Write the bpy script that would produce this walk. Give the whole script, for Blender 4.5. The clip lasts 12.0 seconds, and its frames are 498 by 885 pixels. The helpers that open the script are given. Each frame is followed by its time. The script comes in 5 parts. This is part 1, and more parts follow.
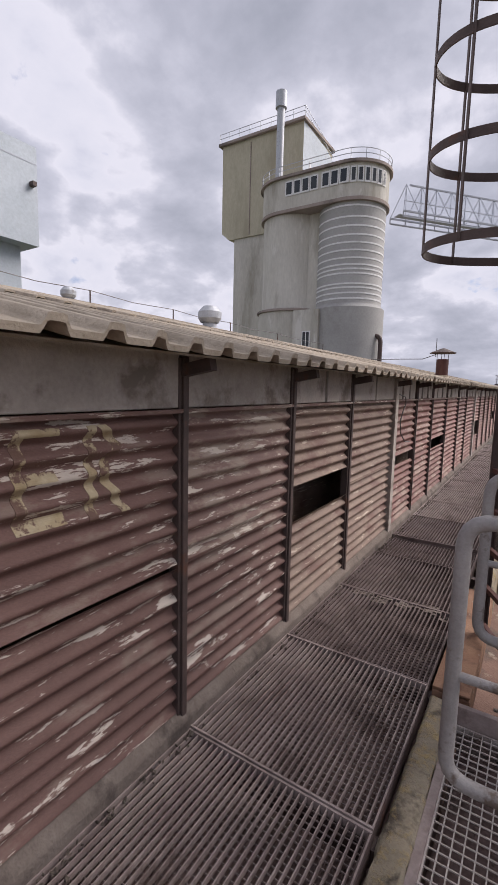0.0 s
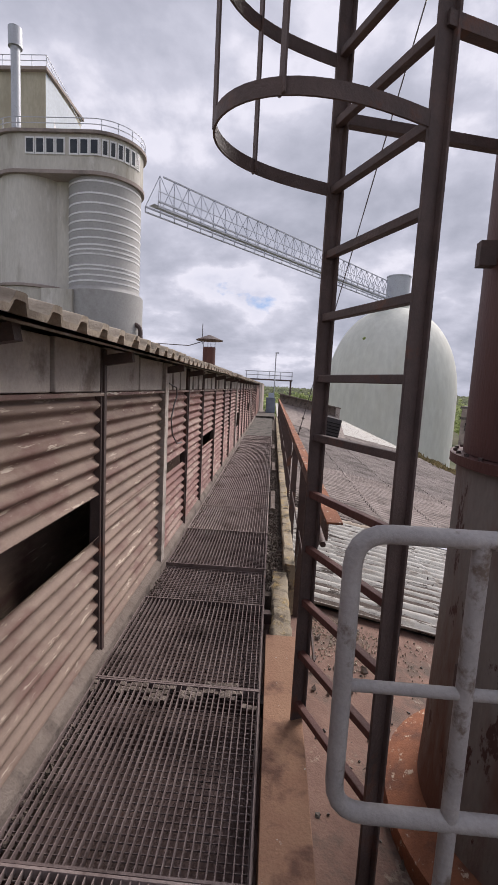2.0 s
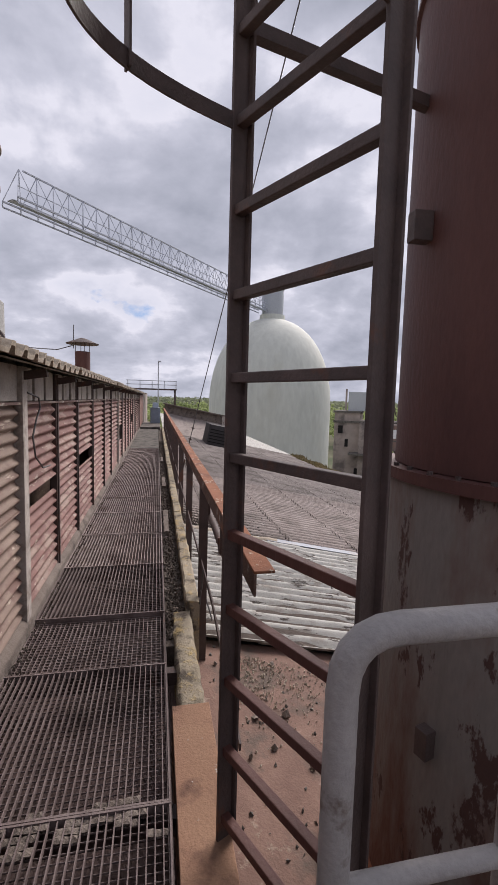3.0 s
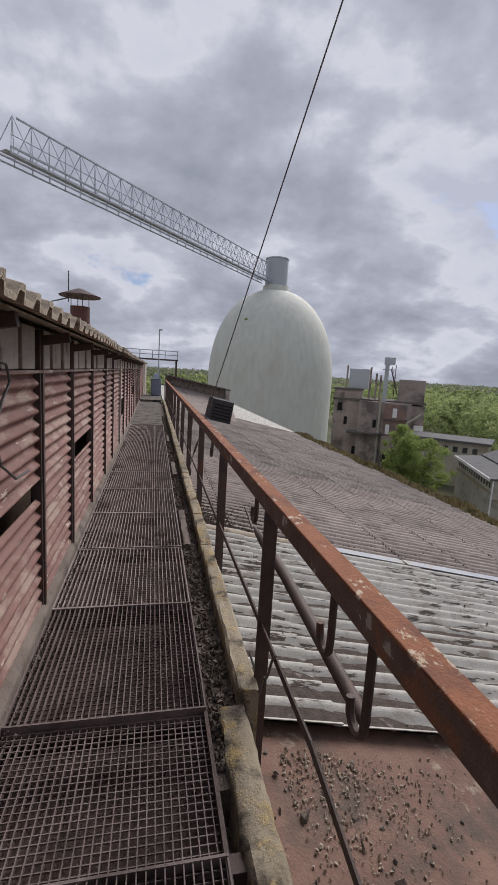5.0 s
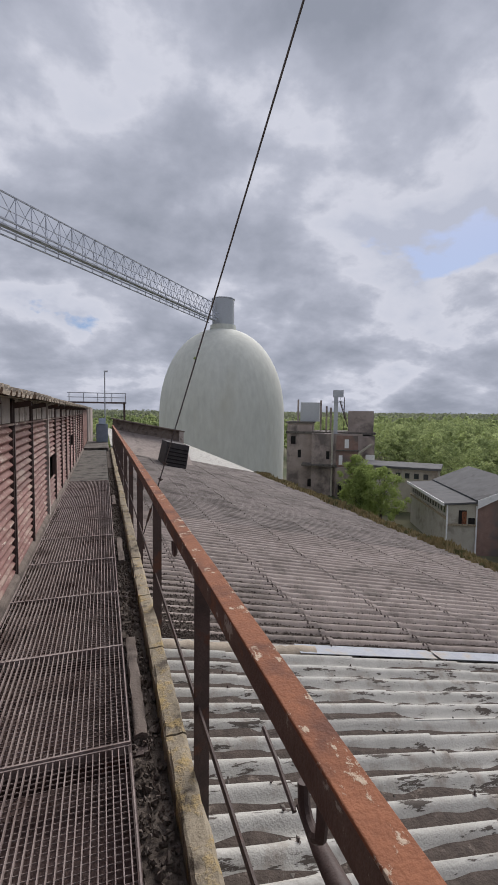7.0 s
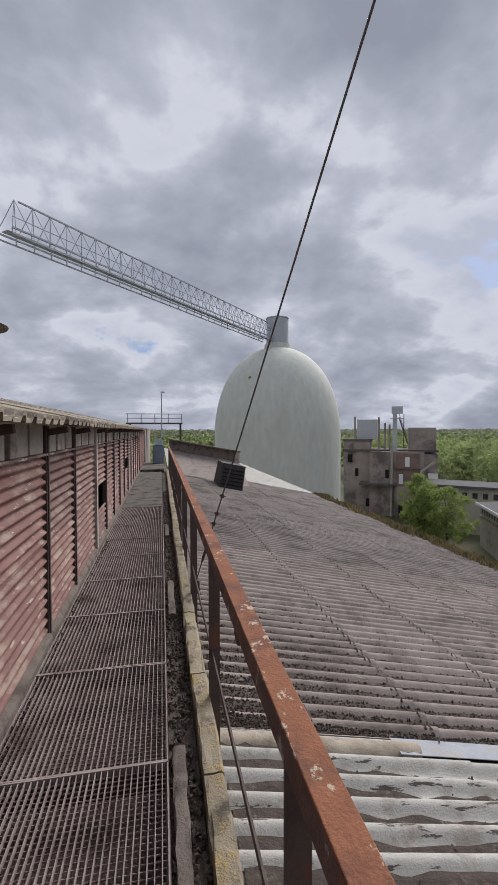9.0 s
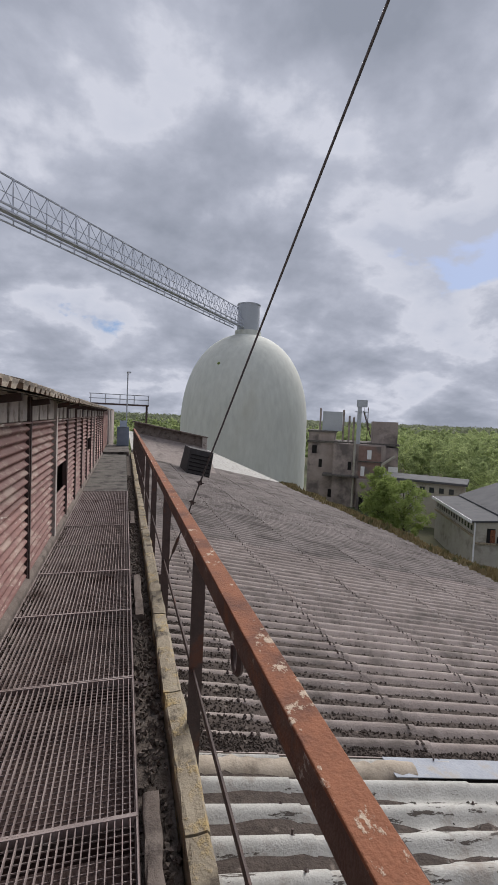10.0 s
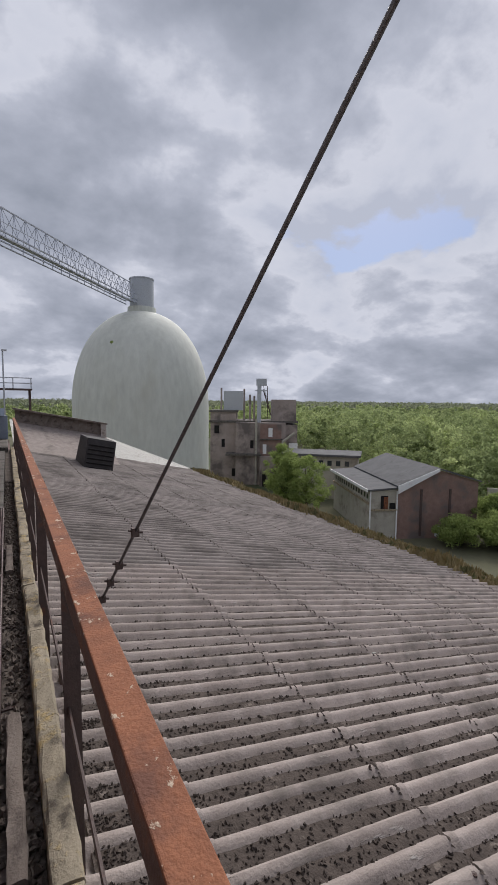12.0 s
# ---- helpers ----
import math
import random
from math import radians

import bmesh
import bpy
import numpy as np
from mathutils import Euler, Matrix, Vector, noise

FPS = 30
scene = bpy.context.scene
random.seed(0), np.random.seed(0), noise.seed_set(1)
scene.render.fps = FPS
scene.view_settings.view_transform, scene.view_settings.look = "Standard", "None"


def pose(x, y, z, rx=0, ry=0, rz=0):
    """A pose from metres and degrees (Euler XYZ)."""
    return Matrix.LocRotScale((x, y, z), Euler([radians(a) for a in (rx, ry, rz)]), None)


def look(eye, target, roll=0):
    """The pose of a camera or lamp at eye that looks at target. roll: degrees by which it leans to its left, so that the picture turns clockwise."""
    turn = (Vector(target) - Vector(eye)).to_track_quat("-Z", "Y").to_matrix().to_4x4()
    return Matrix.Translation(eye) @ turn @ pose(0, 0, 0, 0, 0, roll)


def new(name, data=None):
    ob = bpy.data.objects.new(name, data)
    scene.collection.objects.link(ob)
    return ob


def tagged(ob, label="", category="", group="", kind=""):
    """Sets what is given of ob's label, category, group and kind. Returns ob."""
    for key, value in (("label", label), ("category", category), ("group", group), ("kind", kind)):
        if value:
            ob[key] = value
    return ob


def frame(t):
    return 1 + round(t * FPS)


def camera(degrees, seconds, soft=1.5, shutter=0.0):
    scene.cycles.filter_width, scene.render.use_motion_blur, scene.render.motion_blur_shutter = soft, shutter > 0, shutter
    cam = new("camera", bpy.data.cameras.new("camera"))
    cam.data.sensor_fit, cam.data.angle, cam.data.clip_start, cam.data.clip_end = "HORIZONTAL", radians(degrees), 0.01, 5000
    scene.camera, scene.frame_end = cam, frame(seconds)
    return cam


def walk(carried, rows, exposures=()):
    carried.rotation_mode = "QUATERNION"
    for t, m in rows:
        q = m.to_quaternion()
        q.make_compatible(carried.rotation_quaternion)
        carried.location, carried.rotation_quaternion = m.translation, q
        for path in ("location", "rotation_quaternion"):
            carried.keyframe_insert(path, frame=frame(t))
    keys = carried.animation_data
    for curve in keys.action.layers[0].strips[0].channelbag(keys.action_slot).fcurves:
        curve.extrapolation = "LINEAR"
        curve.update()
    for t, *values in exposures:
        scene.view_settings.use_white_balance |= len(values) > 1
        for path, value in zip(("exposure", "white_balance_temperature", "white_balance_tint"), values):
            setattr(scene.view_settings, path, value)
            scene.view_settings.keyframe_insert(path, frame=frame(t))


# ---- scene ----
cam = camera(58.7, 12.0)
PATH = [
    (0, (0.355, 0.349, 1.54), (-0.723, 2.014, 1.29), 1.4),
    (0.5, (0.155, 0.609, 1.566), (-0.503, 2.477, 1.293), 6.2),
    (1, (0.128, 0.874, 1.524), (-0.414, 2.771, 1.197), 6.7),
    (1.5, (0.093, 1.221, 1.501), (-0.422, 3.131, 1.204), 3.9),
    (2, (-0.018, 1.531, 1.51), (-0.116, 3.513, 1.259), 3.0),
    (2.5, (-0.05, 1.815, 1.482), (0.267, 3.781, 1.301), 1.9),
    (4.3, (-0.19, 2.792, 1.53), (0.272, 4.723, 1.293), 1.5),
    (4.5, (-0.229, 2.967, 1.507), (0.174, 4.911, 1.27), 1.5),
    (5, (-0.265, 3.313, 1.489), (0.161, 5.243, 1.182), 3.4),
    (5.5, (-0.142, 3.633, 1.484), (0.27, 5.562, 1.156), 3.6),
    (6, (-0.116, 4.045, 1.501), (0.203, 5.999, 1.213), 2.2),
    (6.5, (-0.175, 4.515, 1.53), (0.263, 6.452, 1.286), 1.5),
    (6.7, (-0.142, 4.668, 1.544), (0.396, 6.585, 1.358), 1.3),
    (8.3, (-0.066, 5.498, 1.625), (0.657, 7.362, 1.553), -0.2),
    (8.5, (-0.058, 5.562, 1.63), (0.562, 7.463, 1.567), -0.2),
    (9, (-0.021, 5.697, 1.611), (0.367, 7.658, 1.557), -0.1),
    (9.5, (-0.082, 5.888, 1.624), (0.339, 7.842, 1.557), 1.1),
    (10, (-0.089, 6.178, 1.548), (0.453, 8.101, 1.441), 2.5),
    (10.5, (0.05, 6.685, 1.494), (0.678, 8.58, 1.366), 1.3),
    (11, (-0.019, 7.181, 1.493), (0.666, 9.052, 1.317), 1.2),
    (11.5, (-0.004, 7.624, 1.515), (0.906, 9.391, 1.299), 2.2),
    (12, (0.084, 8.137, 1.545), (1.04, 9.885, 1.363), 0.6),
]
walk(cam, [(t, look(eye, target, roll)) for t, eye, target, roll in PATH],
     exposures=((0, 0.46, 6600, 17), (2.5, 0.52, 6600, 17), (4.3, 0.16, 6500, 14), (12, 0.14, 6400, 12)))


# ---- light ----
world = bpy.data.worlds.new("overcast_sky")
scene.world = world
world.use_nodes = True
SUN_EL, SUN_AZ = radians(43), radians(43)


def build_sky():
    nt = world.node_tree
    nt.nodes.clear()
    n, l = nt.nodes.new, nt.links.new
    out, bg = n("ShaderNodeOutputWorld"), n("ShaderNodeBackground")
    sky = n("ShaderNodeTexSky")
    sky.sky_type, sky.sun_disc = "NISHITA", False
    sky.sun_elevation, sky.sun_rotation = SUN_EL, SUN_AZ
    sky_gain = n("ShaderNodeVectorMath")
    sky_gain.operation = "SCALE"
    sky_gain.inputs["Scale"].default_value = 0.05
    l(sky.outputs[0], sky_gain.inputs[0])
    tc, sep = n("ShaderNodeTexCoord"), n("ShaderNodeSeparateXYZ")
    l(tc.outputs["Generated"], sep.inputs[0])

    def calc(op, a, b):
        m = n("ShaderNodeMath")
        m.operation = op
        for k, v in ((0, a), (1, b)):
            if isinstance(v, (int, float)):
                m.inputs[k].default_value = v
            else:
                l(v, m.inputs[k])
        return m.outputs[0]

    # the cloud layer lies flat overhead and foreshortens towards the horizon
    high = calc("ADD", calc("MAXIMUM", sep.outputs["Z"], 0.0), 0.40)
    flat = n("ShaderNodeCombineXYZ")
    for axis in ("X", "Y"):
        l(calc("DIVIDE", sep.outputs[axis], high), flat.inputs[axis])

    def cloud(scale, detail, rough, shift, dist=0.0):
        m = n("ShaderNodeVectorMath")
        m.inputs[1].default_value = shift
        l(flat.outputs[0], m.inputs[0])
        t = n("ShaderNodeTexNoise")
        t.inputs["Scale"].default_value, t.inputs["Detail"].default_value = scale, detail
        t.inputs["Roughness"].default_value, t.inputs["Distortion"].default_value = rough, dist
        l(m.outputs[0], t.inputs["Vector"])
        return t.outputs["Fac"]

    def ramp(value, stops):
        r = n("ShaderNodeValToRGB")
        e = r.color_ramp.elements
        while len(e) < len(stops):
            e.new(0.5)
        for el, (p, c) in zip(e, stops):
            el.position, el.color = p, (*c, 1)
        l(value, r.inputs[0])
        return r.outputs[0]

    near, step = (5.6, 1.9, 0.3), 0.05
    body = cloud(2.4, 10, 0.54, near, 0.1)
    sunward = cloud(2.4, 10, 0.54, (near[0] + step * math.sin(SUN_AZ), near[1] + step * math.cos(SUN_AZ), near[2]), 0.1)
    broad = cloud(1.1, 3, 0.5, (1.4, 2.2, 0.0))
    lit = calc("MULTIPLY", calc("SUBTRACT", body, sunward), 1.1)
    veil = calc("MULTIPLY", calc("SUBTRACT", broad, 0.5), 0.45)
    tone = calc("SUBTRACT", calc("ADD", body, veil), lit)
    # thin edges glow, thick middles are grey
    shade = ramp(tone, [(0.30, (0.44, 0.47, 0.55)), (0.37, (0.53, 0.555, 0.625)), (0.43, (0.565, 0.585, 0.65)), (0.485, (0.43, 0.455, 0.525)), (0.56, (0.345, 0.37, 0.435)), (0.68, (0.26, 0.285, 0.34))])
    gap = calc("SUBTRACT", calc("ADD", body, calc("MULTIPLY", veil, 0.5)), calc("MULTIPLY", calc("SUBTRACT", sep.outputs["Z"], 0.28), 0.04))
    cover = ramp(gap, [(0.305, (0, 0, 0)), (0.35, (1, 1, 1))])
    mix = n("ShaderNodeMix")
    mix.data_type = "RGBA"
    l(cover, mix.inputs[0])
    blue = n("ShaderNodeVectorMath")
    blue.operation = "ADD"
    blue.inputs[1].default_value = (0.07, 0.11, 0.22)
    l(sky_gain.outputs[0], blue.inputs[0])
    l(blue.outputs[0], mix.inputs[6])
    l(shade, mix.inputs[7])
    l(mix.outputs[2], bg.inputs[0])
    bg.inputs[1].default_value = 1.0
    l(bg.outputs[0], out.inputs[0])


build_sky()
sun = new("sun", bpy.data.lights.new("sun", "SUN"))
sun.data.energy, sun.data.angle, sun.data.color = 3.2, radians(40), (1.0, 0.96, 0.9)
sun.matrix_world = look((0, 0, 50), (-50 * math.sin(SUN_AZ), -50 * math.cos(SUN_AZ), 50 - 50 * math.tan(SUN_EL)))


# ---- materials ----
def material(name, c1, c2, scale=6.0, stain=None, stain_scale=1.5, stain_at=(0.52, 0.62), grain=60.0, rough=0.85, metal=0.0,
             bump=0.25, stretch=(1, 1, 1), vary=0.0, flake=None, flake_scale=14.0, flake_at=(0.6, 0.63), flake_stretch=(1, 1, 1)):
    """A worn surface: two base tones, grain, large stains and flaked patches, at real size."""
    m = bpy.data.materials.new(name)
    m.use_nodes = True
    nt = m.node_tree
    n, l = nt.nodes.new, nt.links.new
    bsdf = nt.nodes["Principled BSDF"]
    geo = n("ShaderNodeNewGeometry")
    info = n("ShaderNodeObjectInfo")

    def coords(s):
        mp = n("ShaderNodeMapping")
        mp.inputs["Scale"].default_value = s
        l(geo.outputs["Position"], mp.inputs["Vector"])
        return mp.outputs[0]

    def noise_at(vec, sc, detail=5, r=0.6):
        t = n("ShaderNodeTexNoise")
        t.inputs["Scale"].default_value, t.inputs["Detail"].default_value, t.inputs["Roughness"].default_value = sc, detail, r
        l(vec, t.inputs["Vector"])
        return t.outputs["Fac"]

    def band(value, lo, hi):
        r = n("ShaderNodeMapRange")
        r.inputs["From Min"].default_value, r.inputs["From Max"].default_value = lo, hi
        l(value, r.inputs["Value"])
        return r.outputs[0]

    def blend(fac, a, b):
        x = n("ShaderNodeMix")
        x.data_type = "RGBA"
        l(fac, x.inputs[0])
        for k, v in ((6, a), (7, b)):
            if isinstance(v, tuple):
                x.inputs[k].default_value = (*v, 1)
            else:
                l(v, x.inputs[k])
        return x.outputs[2]

    base = coords(stretch)
    col = blend(band(noise_at(base, scale), 0.3, 0.7), c1, c2)
    g = noise_at(base, grain, 3)
    fine = n("ShaderNodeHueSaturation")
    fine.inputs["Saturation"].default_value = 1.0
    val = n("ShaderNodeMapRange")
    val.inputs["To Min"].default_value, val.inputs["To Max"].default_value = 0.8, 1.2
    l(g, val.inputs["Value"])
    l(val.outputs[0], fine.inputs["Value"])
    l(col, fine.inputs["Color"])
    col = fine.outputs[0]
    if stain:
        col = blend(band(noise_at(base, stain_scale, 6, 0.65), *stain_at), col, stain)
    height = g
    if flake:
        f = band(noise_at(coords(flake_stretch), flake_scale, 6, 0.7), *flake_at)
        col = blend(f, col, flake)
        add = n("ShaderNodeMath")
        add.operation = "ADD"
        l(g, add.inputs[0])
        l(f, add.inputs[1])
        height = add.outputs[0]
    if vary:
        hv = n("ShaderNodeHueSaturation")
        r = n("ShaderNodeMapRange")
        r.inputs["To Min"].default_value, r.inputs["To Max"].default_value = 1 - vary, 1 + vary
        l(info.outputs["Random"], r.inputs["Value"])
        l(r.outputs[0], hv.inputs["Value"])
        l(col, hv.inputs["Color"])
        col = hv.outputs[0]
    l(col, bsdf.inputs["Base Color"])
    bsdf.inputs["Roughness"].default_value, bsdf.inputs["Metallic"].default_value = rough, metal
    bsdf.inputs["Specular IOR Level"].default_value = 0.3
    bp = n("ShaderNodeBump")
    bp.inputs["Strength"].default_value, bp.inputs["Distance"].default_value = bump, 0.01
    l(height, bp.inputs["Height"])
    l(bp.outputs[0], bsdf.inputs["Normal"])
    return m


# Sheet flakes are peeled paint with the light on wave tops coloured in
SHEET_BROWN = material("brown_sheet_paint", (0.150, 0.088, 0.075), (0.215, 0.132, 0.112), 3, (0.29, 0.225, 0.185), 3.0, (0.50, 0.58), 80, 0.6,
                       flake=(0.54, 0.475, 0.41), flake_scale=5.0, flake_at=(0.575, 0.60), flake_stretch=(1, 0.8, 6), stretch=(1, 1, 3.5), vary=0.05)
SHEET_RUSTY = material("rusted_brown_sheet", (0.122, 0.067, 0.058), (0.178, 0.103, 0.088), 3, (0.21, 0.15, 0.125), 3.0, (0.56, 0.66), 80, 0.65,
                       flake=(0.52, 0.455, 0.40), flake_scale=5.0, flake_at=(0.575, 0.60), flake_stretch=(1, 0.8, 6), stretch=(1, 1, 3.5), vary=0.05)
SHEET_TAN = material("tan_sheet_paint", (0.165, 0.112, 0.09), (0.245, 0.18, 0.143), 4, (0.145, 0.082, 0.067), 2.4, (0.50, 0.62), 80, 0.65,
                     flake=(0.42, 0.35, 0.285), flake_scale=6.0, flake_at=(0.60, 0.64), flake_stretch=(1, 0.7, 7), stretch=(1, 1, 3), vary=0.08)
SHEET_RED = material("red_sheet_paint", (0.150, 0.068, 0.058), (0.215, 0.108, 0.092), 4, (0.29, 0.205, 0.17), 2.6, (0.51, 0.61), 80, 0.6,
                     flake=(0.43, 0.35, 0.30), flake_scale=6.0, flake_at=(0.615, 0.64), flake_stretch=(1, 0.8, 6), stretch=(1, 1, 3), vary=0.2)
RUST = material("rust", (0.16, 0.06, 0.03), (0.26, 0.10, 0.045), 14, (0.07, 0.035, 0.028), 4, (0.5, 0.6), 90, 0.85, bump=0.4)
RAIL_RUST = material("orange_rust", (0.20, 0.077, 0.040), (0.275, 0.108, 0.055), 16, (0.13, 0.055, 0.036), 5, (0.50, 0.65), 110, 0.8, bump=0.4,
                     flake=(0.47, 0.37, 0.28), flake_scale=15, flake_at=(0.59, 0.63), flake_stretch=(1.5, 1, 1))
# Side of the rail: a darker, greyer brown than its orange top
RAIL_SIDE = material("brown_rail_side", (0.105, 0.062, 0.048), (0.17, 0.115, 0.09), 9, (0.22, 0.10, 0.055), 5, (0.56, 0.66), 110, 0.8, bump=0.4,
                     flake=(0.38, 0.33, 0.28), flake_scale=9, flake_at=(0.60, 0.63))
DARK_STEEL = material("dark_painted_steel", (0.062, 0.045, 0.042), (0.10, 0.07, 0.063), 9, (0.13, 0.06, 0.04), 5, (0.58, 0.68), 90, 0.6, bump=0.25)
GREY_PIPE = material("grey_painted_pipe", (0.285, 0.268, 0.26), (0.375, 0.355, 0.345), 8, (0.15, 0.115, 0.095), 7, (0.58, 0.66), 90, 0.55, bump=0.25)
GRATE = material("grating_steel", (0.235, 0.185, 0.175), (0.38, 0.315, 0.295), 7, (0.13, 0.092, 0.082), 3, (0.54, 0.68), 60, 0.6, 0.0)
# Darker copy of the grating steel for one stretch of panels
GRATE_DARK = material("dark_grating_steel", (0.125, 0.092, 0.088), (0.215, 0.17, 0.163), 7, (0.07, 0.05, 0.047), 3, (0.54, 0.68), 60, 0.6, 0.0)
GALV = material("galvanised_steel", (0.36, 0.38, 0.41), (0.47, 0.49, 0.52), 10, (0.25, 0.24, 0.24), 4, (0.6, 0.7), 70, 0.5, 0.4)
CONCRETE = material("weathered_concrete", (0.225, 0.19, 0.14), (0.32, 0.275, 0.205), 7, (0.085, 0.07, 0.055), 5, (0.52, 0.62), 70, 0.95, bump=0.6,
                    flake=(0.37, 0.275, 0.13), flake_scale=9, flake_at=(0.52, 0.66), vary=0.12)
PALE_CONCRETE = material("grey_base_concrete", (0.135, 0.108, 0.092), (0.205, 0.172, 0.15), 6, (0.09, 0.073, 0.064), 5, (0.52, 0.64), 70, 0.95, bump=0.6)
DARK_CONCRETE = material("dirty_concrete", (0.10, 0.09, 0.08), (0.17, 0.155, 0.14), 5, (0.05, 0.045, 0.04), 3, (0.5, 0.62), 60, 0.95, bump=0.6)
BAND = material("grey_plaster_band", (0.35, 0.31, 0.28), (0.47, 0.42, 0.38), 5, (0.22, 0.185, 0.16), 4, (0.52, 0.64), 60, 0.95, bump=0.4, vary=0.1)
DIRT = material("gutter_dirt", (0.080, 0.065, 0.055), (0.145, 0.118, 0.10), 12, (0.17, 0.145, 0.125), 8, (0.55, 0.65), 90, 1.0, bump=0.8)
CHANNEL = material("rusty_channel_dirt", (0.135, 0.092, 0.084), (0.205, 0.15, 0.138), 6, (0.085, 0.062, 0.056), 3, (0.52, 0.64), 60, 1.0, bump=0.6)
PLATFORM_GRATE = material("pale_grating_steel", (0.40, 0.36, 0.335), (0.52, 0.475, 0.445), 7, (0.24, 0.19, 0.165), 4, (0.58, 0.7), 60, 0.6)
# Litter colour, dark enough to carry the shade of troughs and laps too
LITTER_SHADE = material("roof_litter_and_shade", (0.047, 0.037, 0.032), (0.088, 0.070, 0.060), 16, (0.17, 0.142, 0.122), 9, (0.60, 0.68), 60, 1.0, bump=1.0)
DECK = material("red_brown_deck", (0.135, 0.080, 0.064), (0.20, 0.125, 0.098), 5, (0.095, 0.072, 0.060), 2.4, (0.5, 0.62), 70, 0.9, bump=0.6,
                flake=(0.33, 0.28, 0.225), flake_scale=3.2, flake_at=(0.60, 0.70))
PLATE = material("rusty_plate", (0.24, 0.13, 0.085), (0.31, 0.185, 0.12), 4, (0.13, 0.07, 0.05), 3, (0.52, 0.62), 80, 0.85, bump=0.4,
                 flake=(0.5, 0.47, 0.42), flake_scale=9, flake_at=(0.64, 0.66))
ROOF = material("grey_fibre_cement", (0.255, 0.213, 0.192), (0.345, 0.296, 0.27), 5, (0.17, 0.145, 0.13), 2.2, (0.52, 0.68), 60, 0.95, bump=0.6,
                flake=(0.40, 0.37, 0.34), flake_scale=6, flake_at=(0.62, 0.72), flake_stretch=(0.5, 3, 1), vary=0.14)
# Darker copy of the grey roof sheets, used beyond y 13.4
ROOF_DARK = material("dark_fibre_cement", (0.185, 0.160, 0.148), (0.265, 0.232, 0.214), 5, (0.12, 0.103, 0.094), 1.2, (0.48, 0.66), 60, 0.95, bump=0.6,
                    flake=(0.36, 0.33, 0.31), flake_scale=6, flake_at=(0.66, 0.74), flake_stretch=(0.5, 3, 1), vary=0.12)
ROOF_WHITE = material("flaking_white_roof_paint", (0.37, 0.36, 0.332), (0.47, 0.46, 0.43), 5, (0.29, 0.262, 0.228), 4, (0.52, 0.66), 70, 0.8, bump=0.5,
                      flake=(0.085, 0.072, 0.062), flake_scale=7, flake_at=(0.575, 0.595), flake_stretch=(0.35, 2.6, 1), vary=0.06)
ROOF_TAN = material("tan_fibre_cement", (0.33, 0.28, 0.22), (0.43, 0.37, 0.30), 6, (0.20, 0.165, 0.13), 2, (0.52, 0.62), 60, 0.95, bump=0.5, vary=0.08)
TOWER = material("tower_concrete", (0.47, 0.45, 0.40), (0.57, 0.55, 0.50), 0.5, (0.33, 0.305, 0.255), 0.4, (0.5, 0.66), 6, 0.95, stretch=(1, 1, 0.25), bump=0.1, flake=(0.62, 0.60, 0.56), flake_scale=0.45, flake_at=(0.6, 0.66), flake_stretch=(1, 1, 0.3))
TOWER_TAN = material("tan_render", (0.43, 0.395, 0.30), (0.49, 0.455, 0.35), 0.4, (0.37, 0.335, 0.25), 0.3, (0.55, 0.68), 6, 0.95, stretch=(1, 1, 0.35), bump=0.1)
TOWER_GREY = material("grey_silo_cladding", (0.33, 0.325, 0.315), (0.39, 0.385, 0.375), 0.4, (0.29, 0.28, 0.27), 0.3, (0.55, 0.68), 6, 0.9, bump=0.1)
WHITE = material("white_paint", (0.68, 0.68, 0.68), (0.76, 0.76, 0.76), 2, (0.55, 0.54, 0.52), 1, (0.58, 0.7), 30, 0.7)
DOME = material("pale_green_dome", (0.56, 0.575, 0.525), (0.60, 0.61, 0.56), 0.12, (0.50, 0.495, 0.425), 0.11, (0.5, 0.72), 1.2, 0.75, stretch=(1, 1, 0.3), bump=0.015)
BLUE_GREY = material("pale_blue_cladding", (0.42, 0.47, 0.52), (0.47, 0.52, 0.57), 0.4, None, rough=0.6, grain=4, bump=0.05)
TRUSS_PAINT = material("blue_grey_truss", (0.34, 0.36, 0.42), (0.42, 0.44, 0.50), 1.0, None, rough=0.6, grain=5, bump=0.05)
STACK_RED = material("rusty_stack", (0.075, 0.031, 0.027), (0.112, 0.047, 0.039), 2.5, (0.16, 0.075, 0.052), 1.6, (0.57, 0.70), 60, 0.6, stretch=(1, 1, 0.3), bump=0.25)
STACK_GREY = material("peeling_stack_base", (0.17, 0.15, 0.135), (0.235, 0.21, 0.19), 3, (0.12, 0.058, 0.042), 1.5, (0.45, 0.58), 60, 0.8, stretch=(1, 1, 0.3), bump=0.4,
                      flake=(0.075, 0.04, 0.034), flake_scale=5, flake_at=(0.58, 0.61), flake_stretch=(1, 1, 0.4))
BRICK = material("old_brick", (0.20, 0.13, 0.11), (0.27, 0.18, 0.15), 1.2, (0.15, 0.125, 0.115), 0.3, (0.5, 0.62), 8, 0.95, bump=0.2)
PLANT = material("sooty_plant_concrete", (0.27, 0.224, 0.203), (0.37, 0.313, 0.284), 0.4, (0.14, 0.119, 0.112), 0.18, (0.5, 0.64), 6, 0.95, bump=0.2)
SHED_WALL = material("beige_shed_render", (0.34, 0.32, 0.27), (0.42, 0.395, 0.335), 0.6, (0.26, 0.24, 0.20), 0.4, (0.55, 0.66), 6, 0.95, bump=0.1)
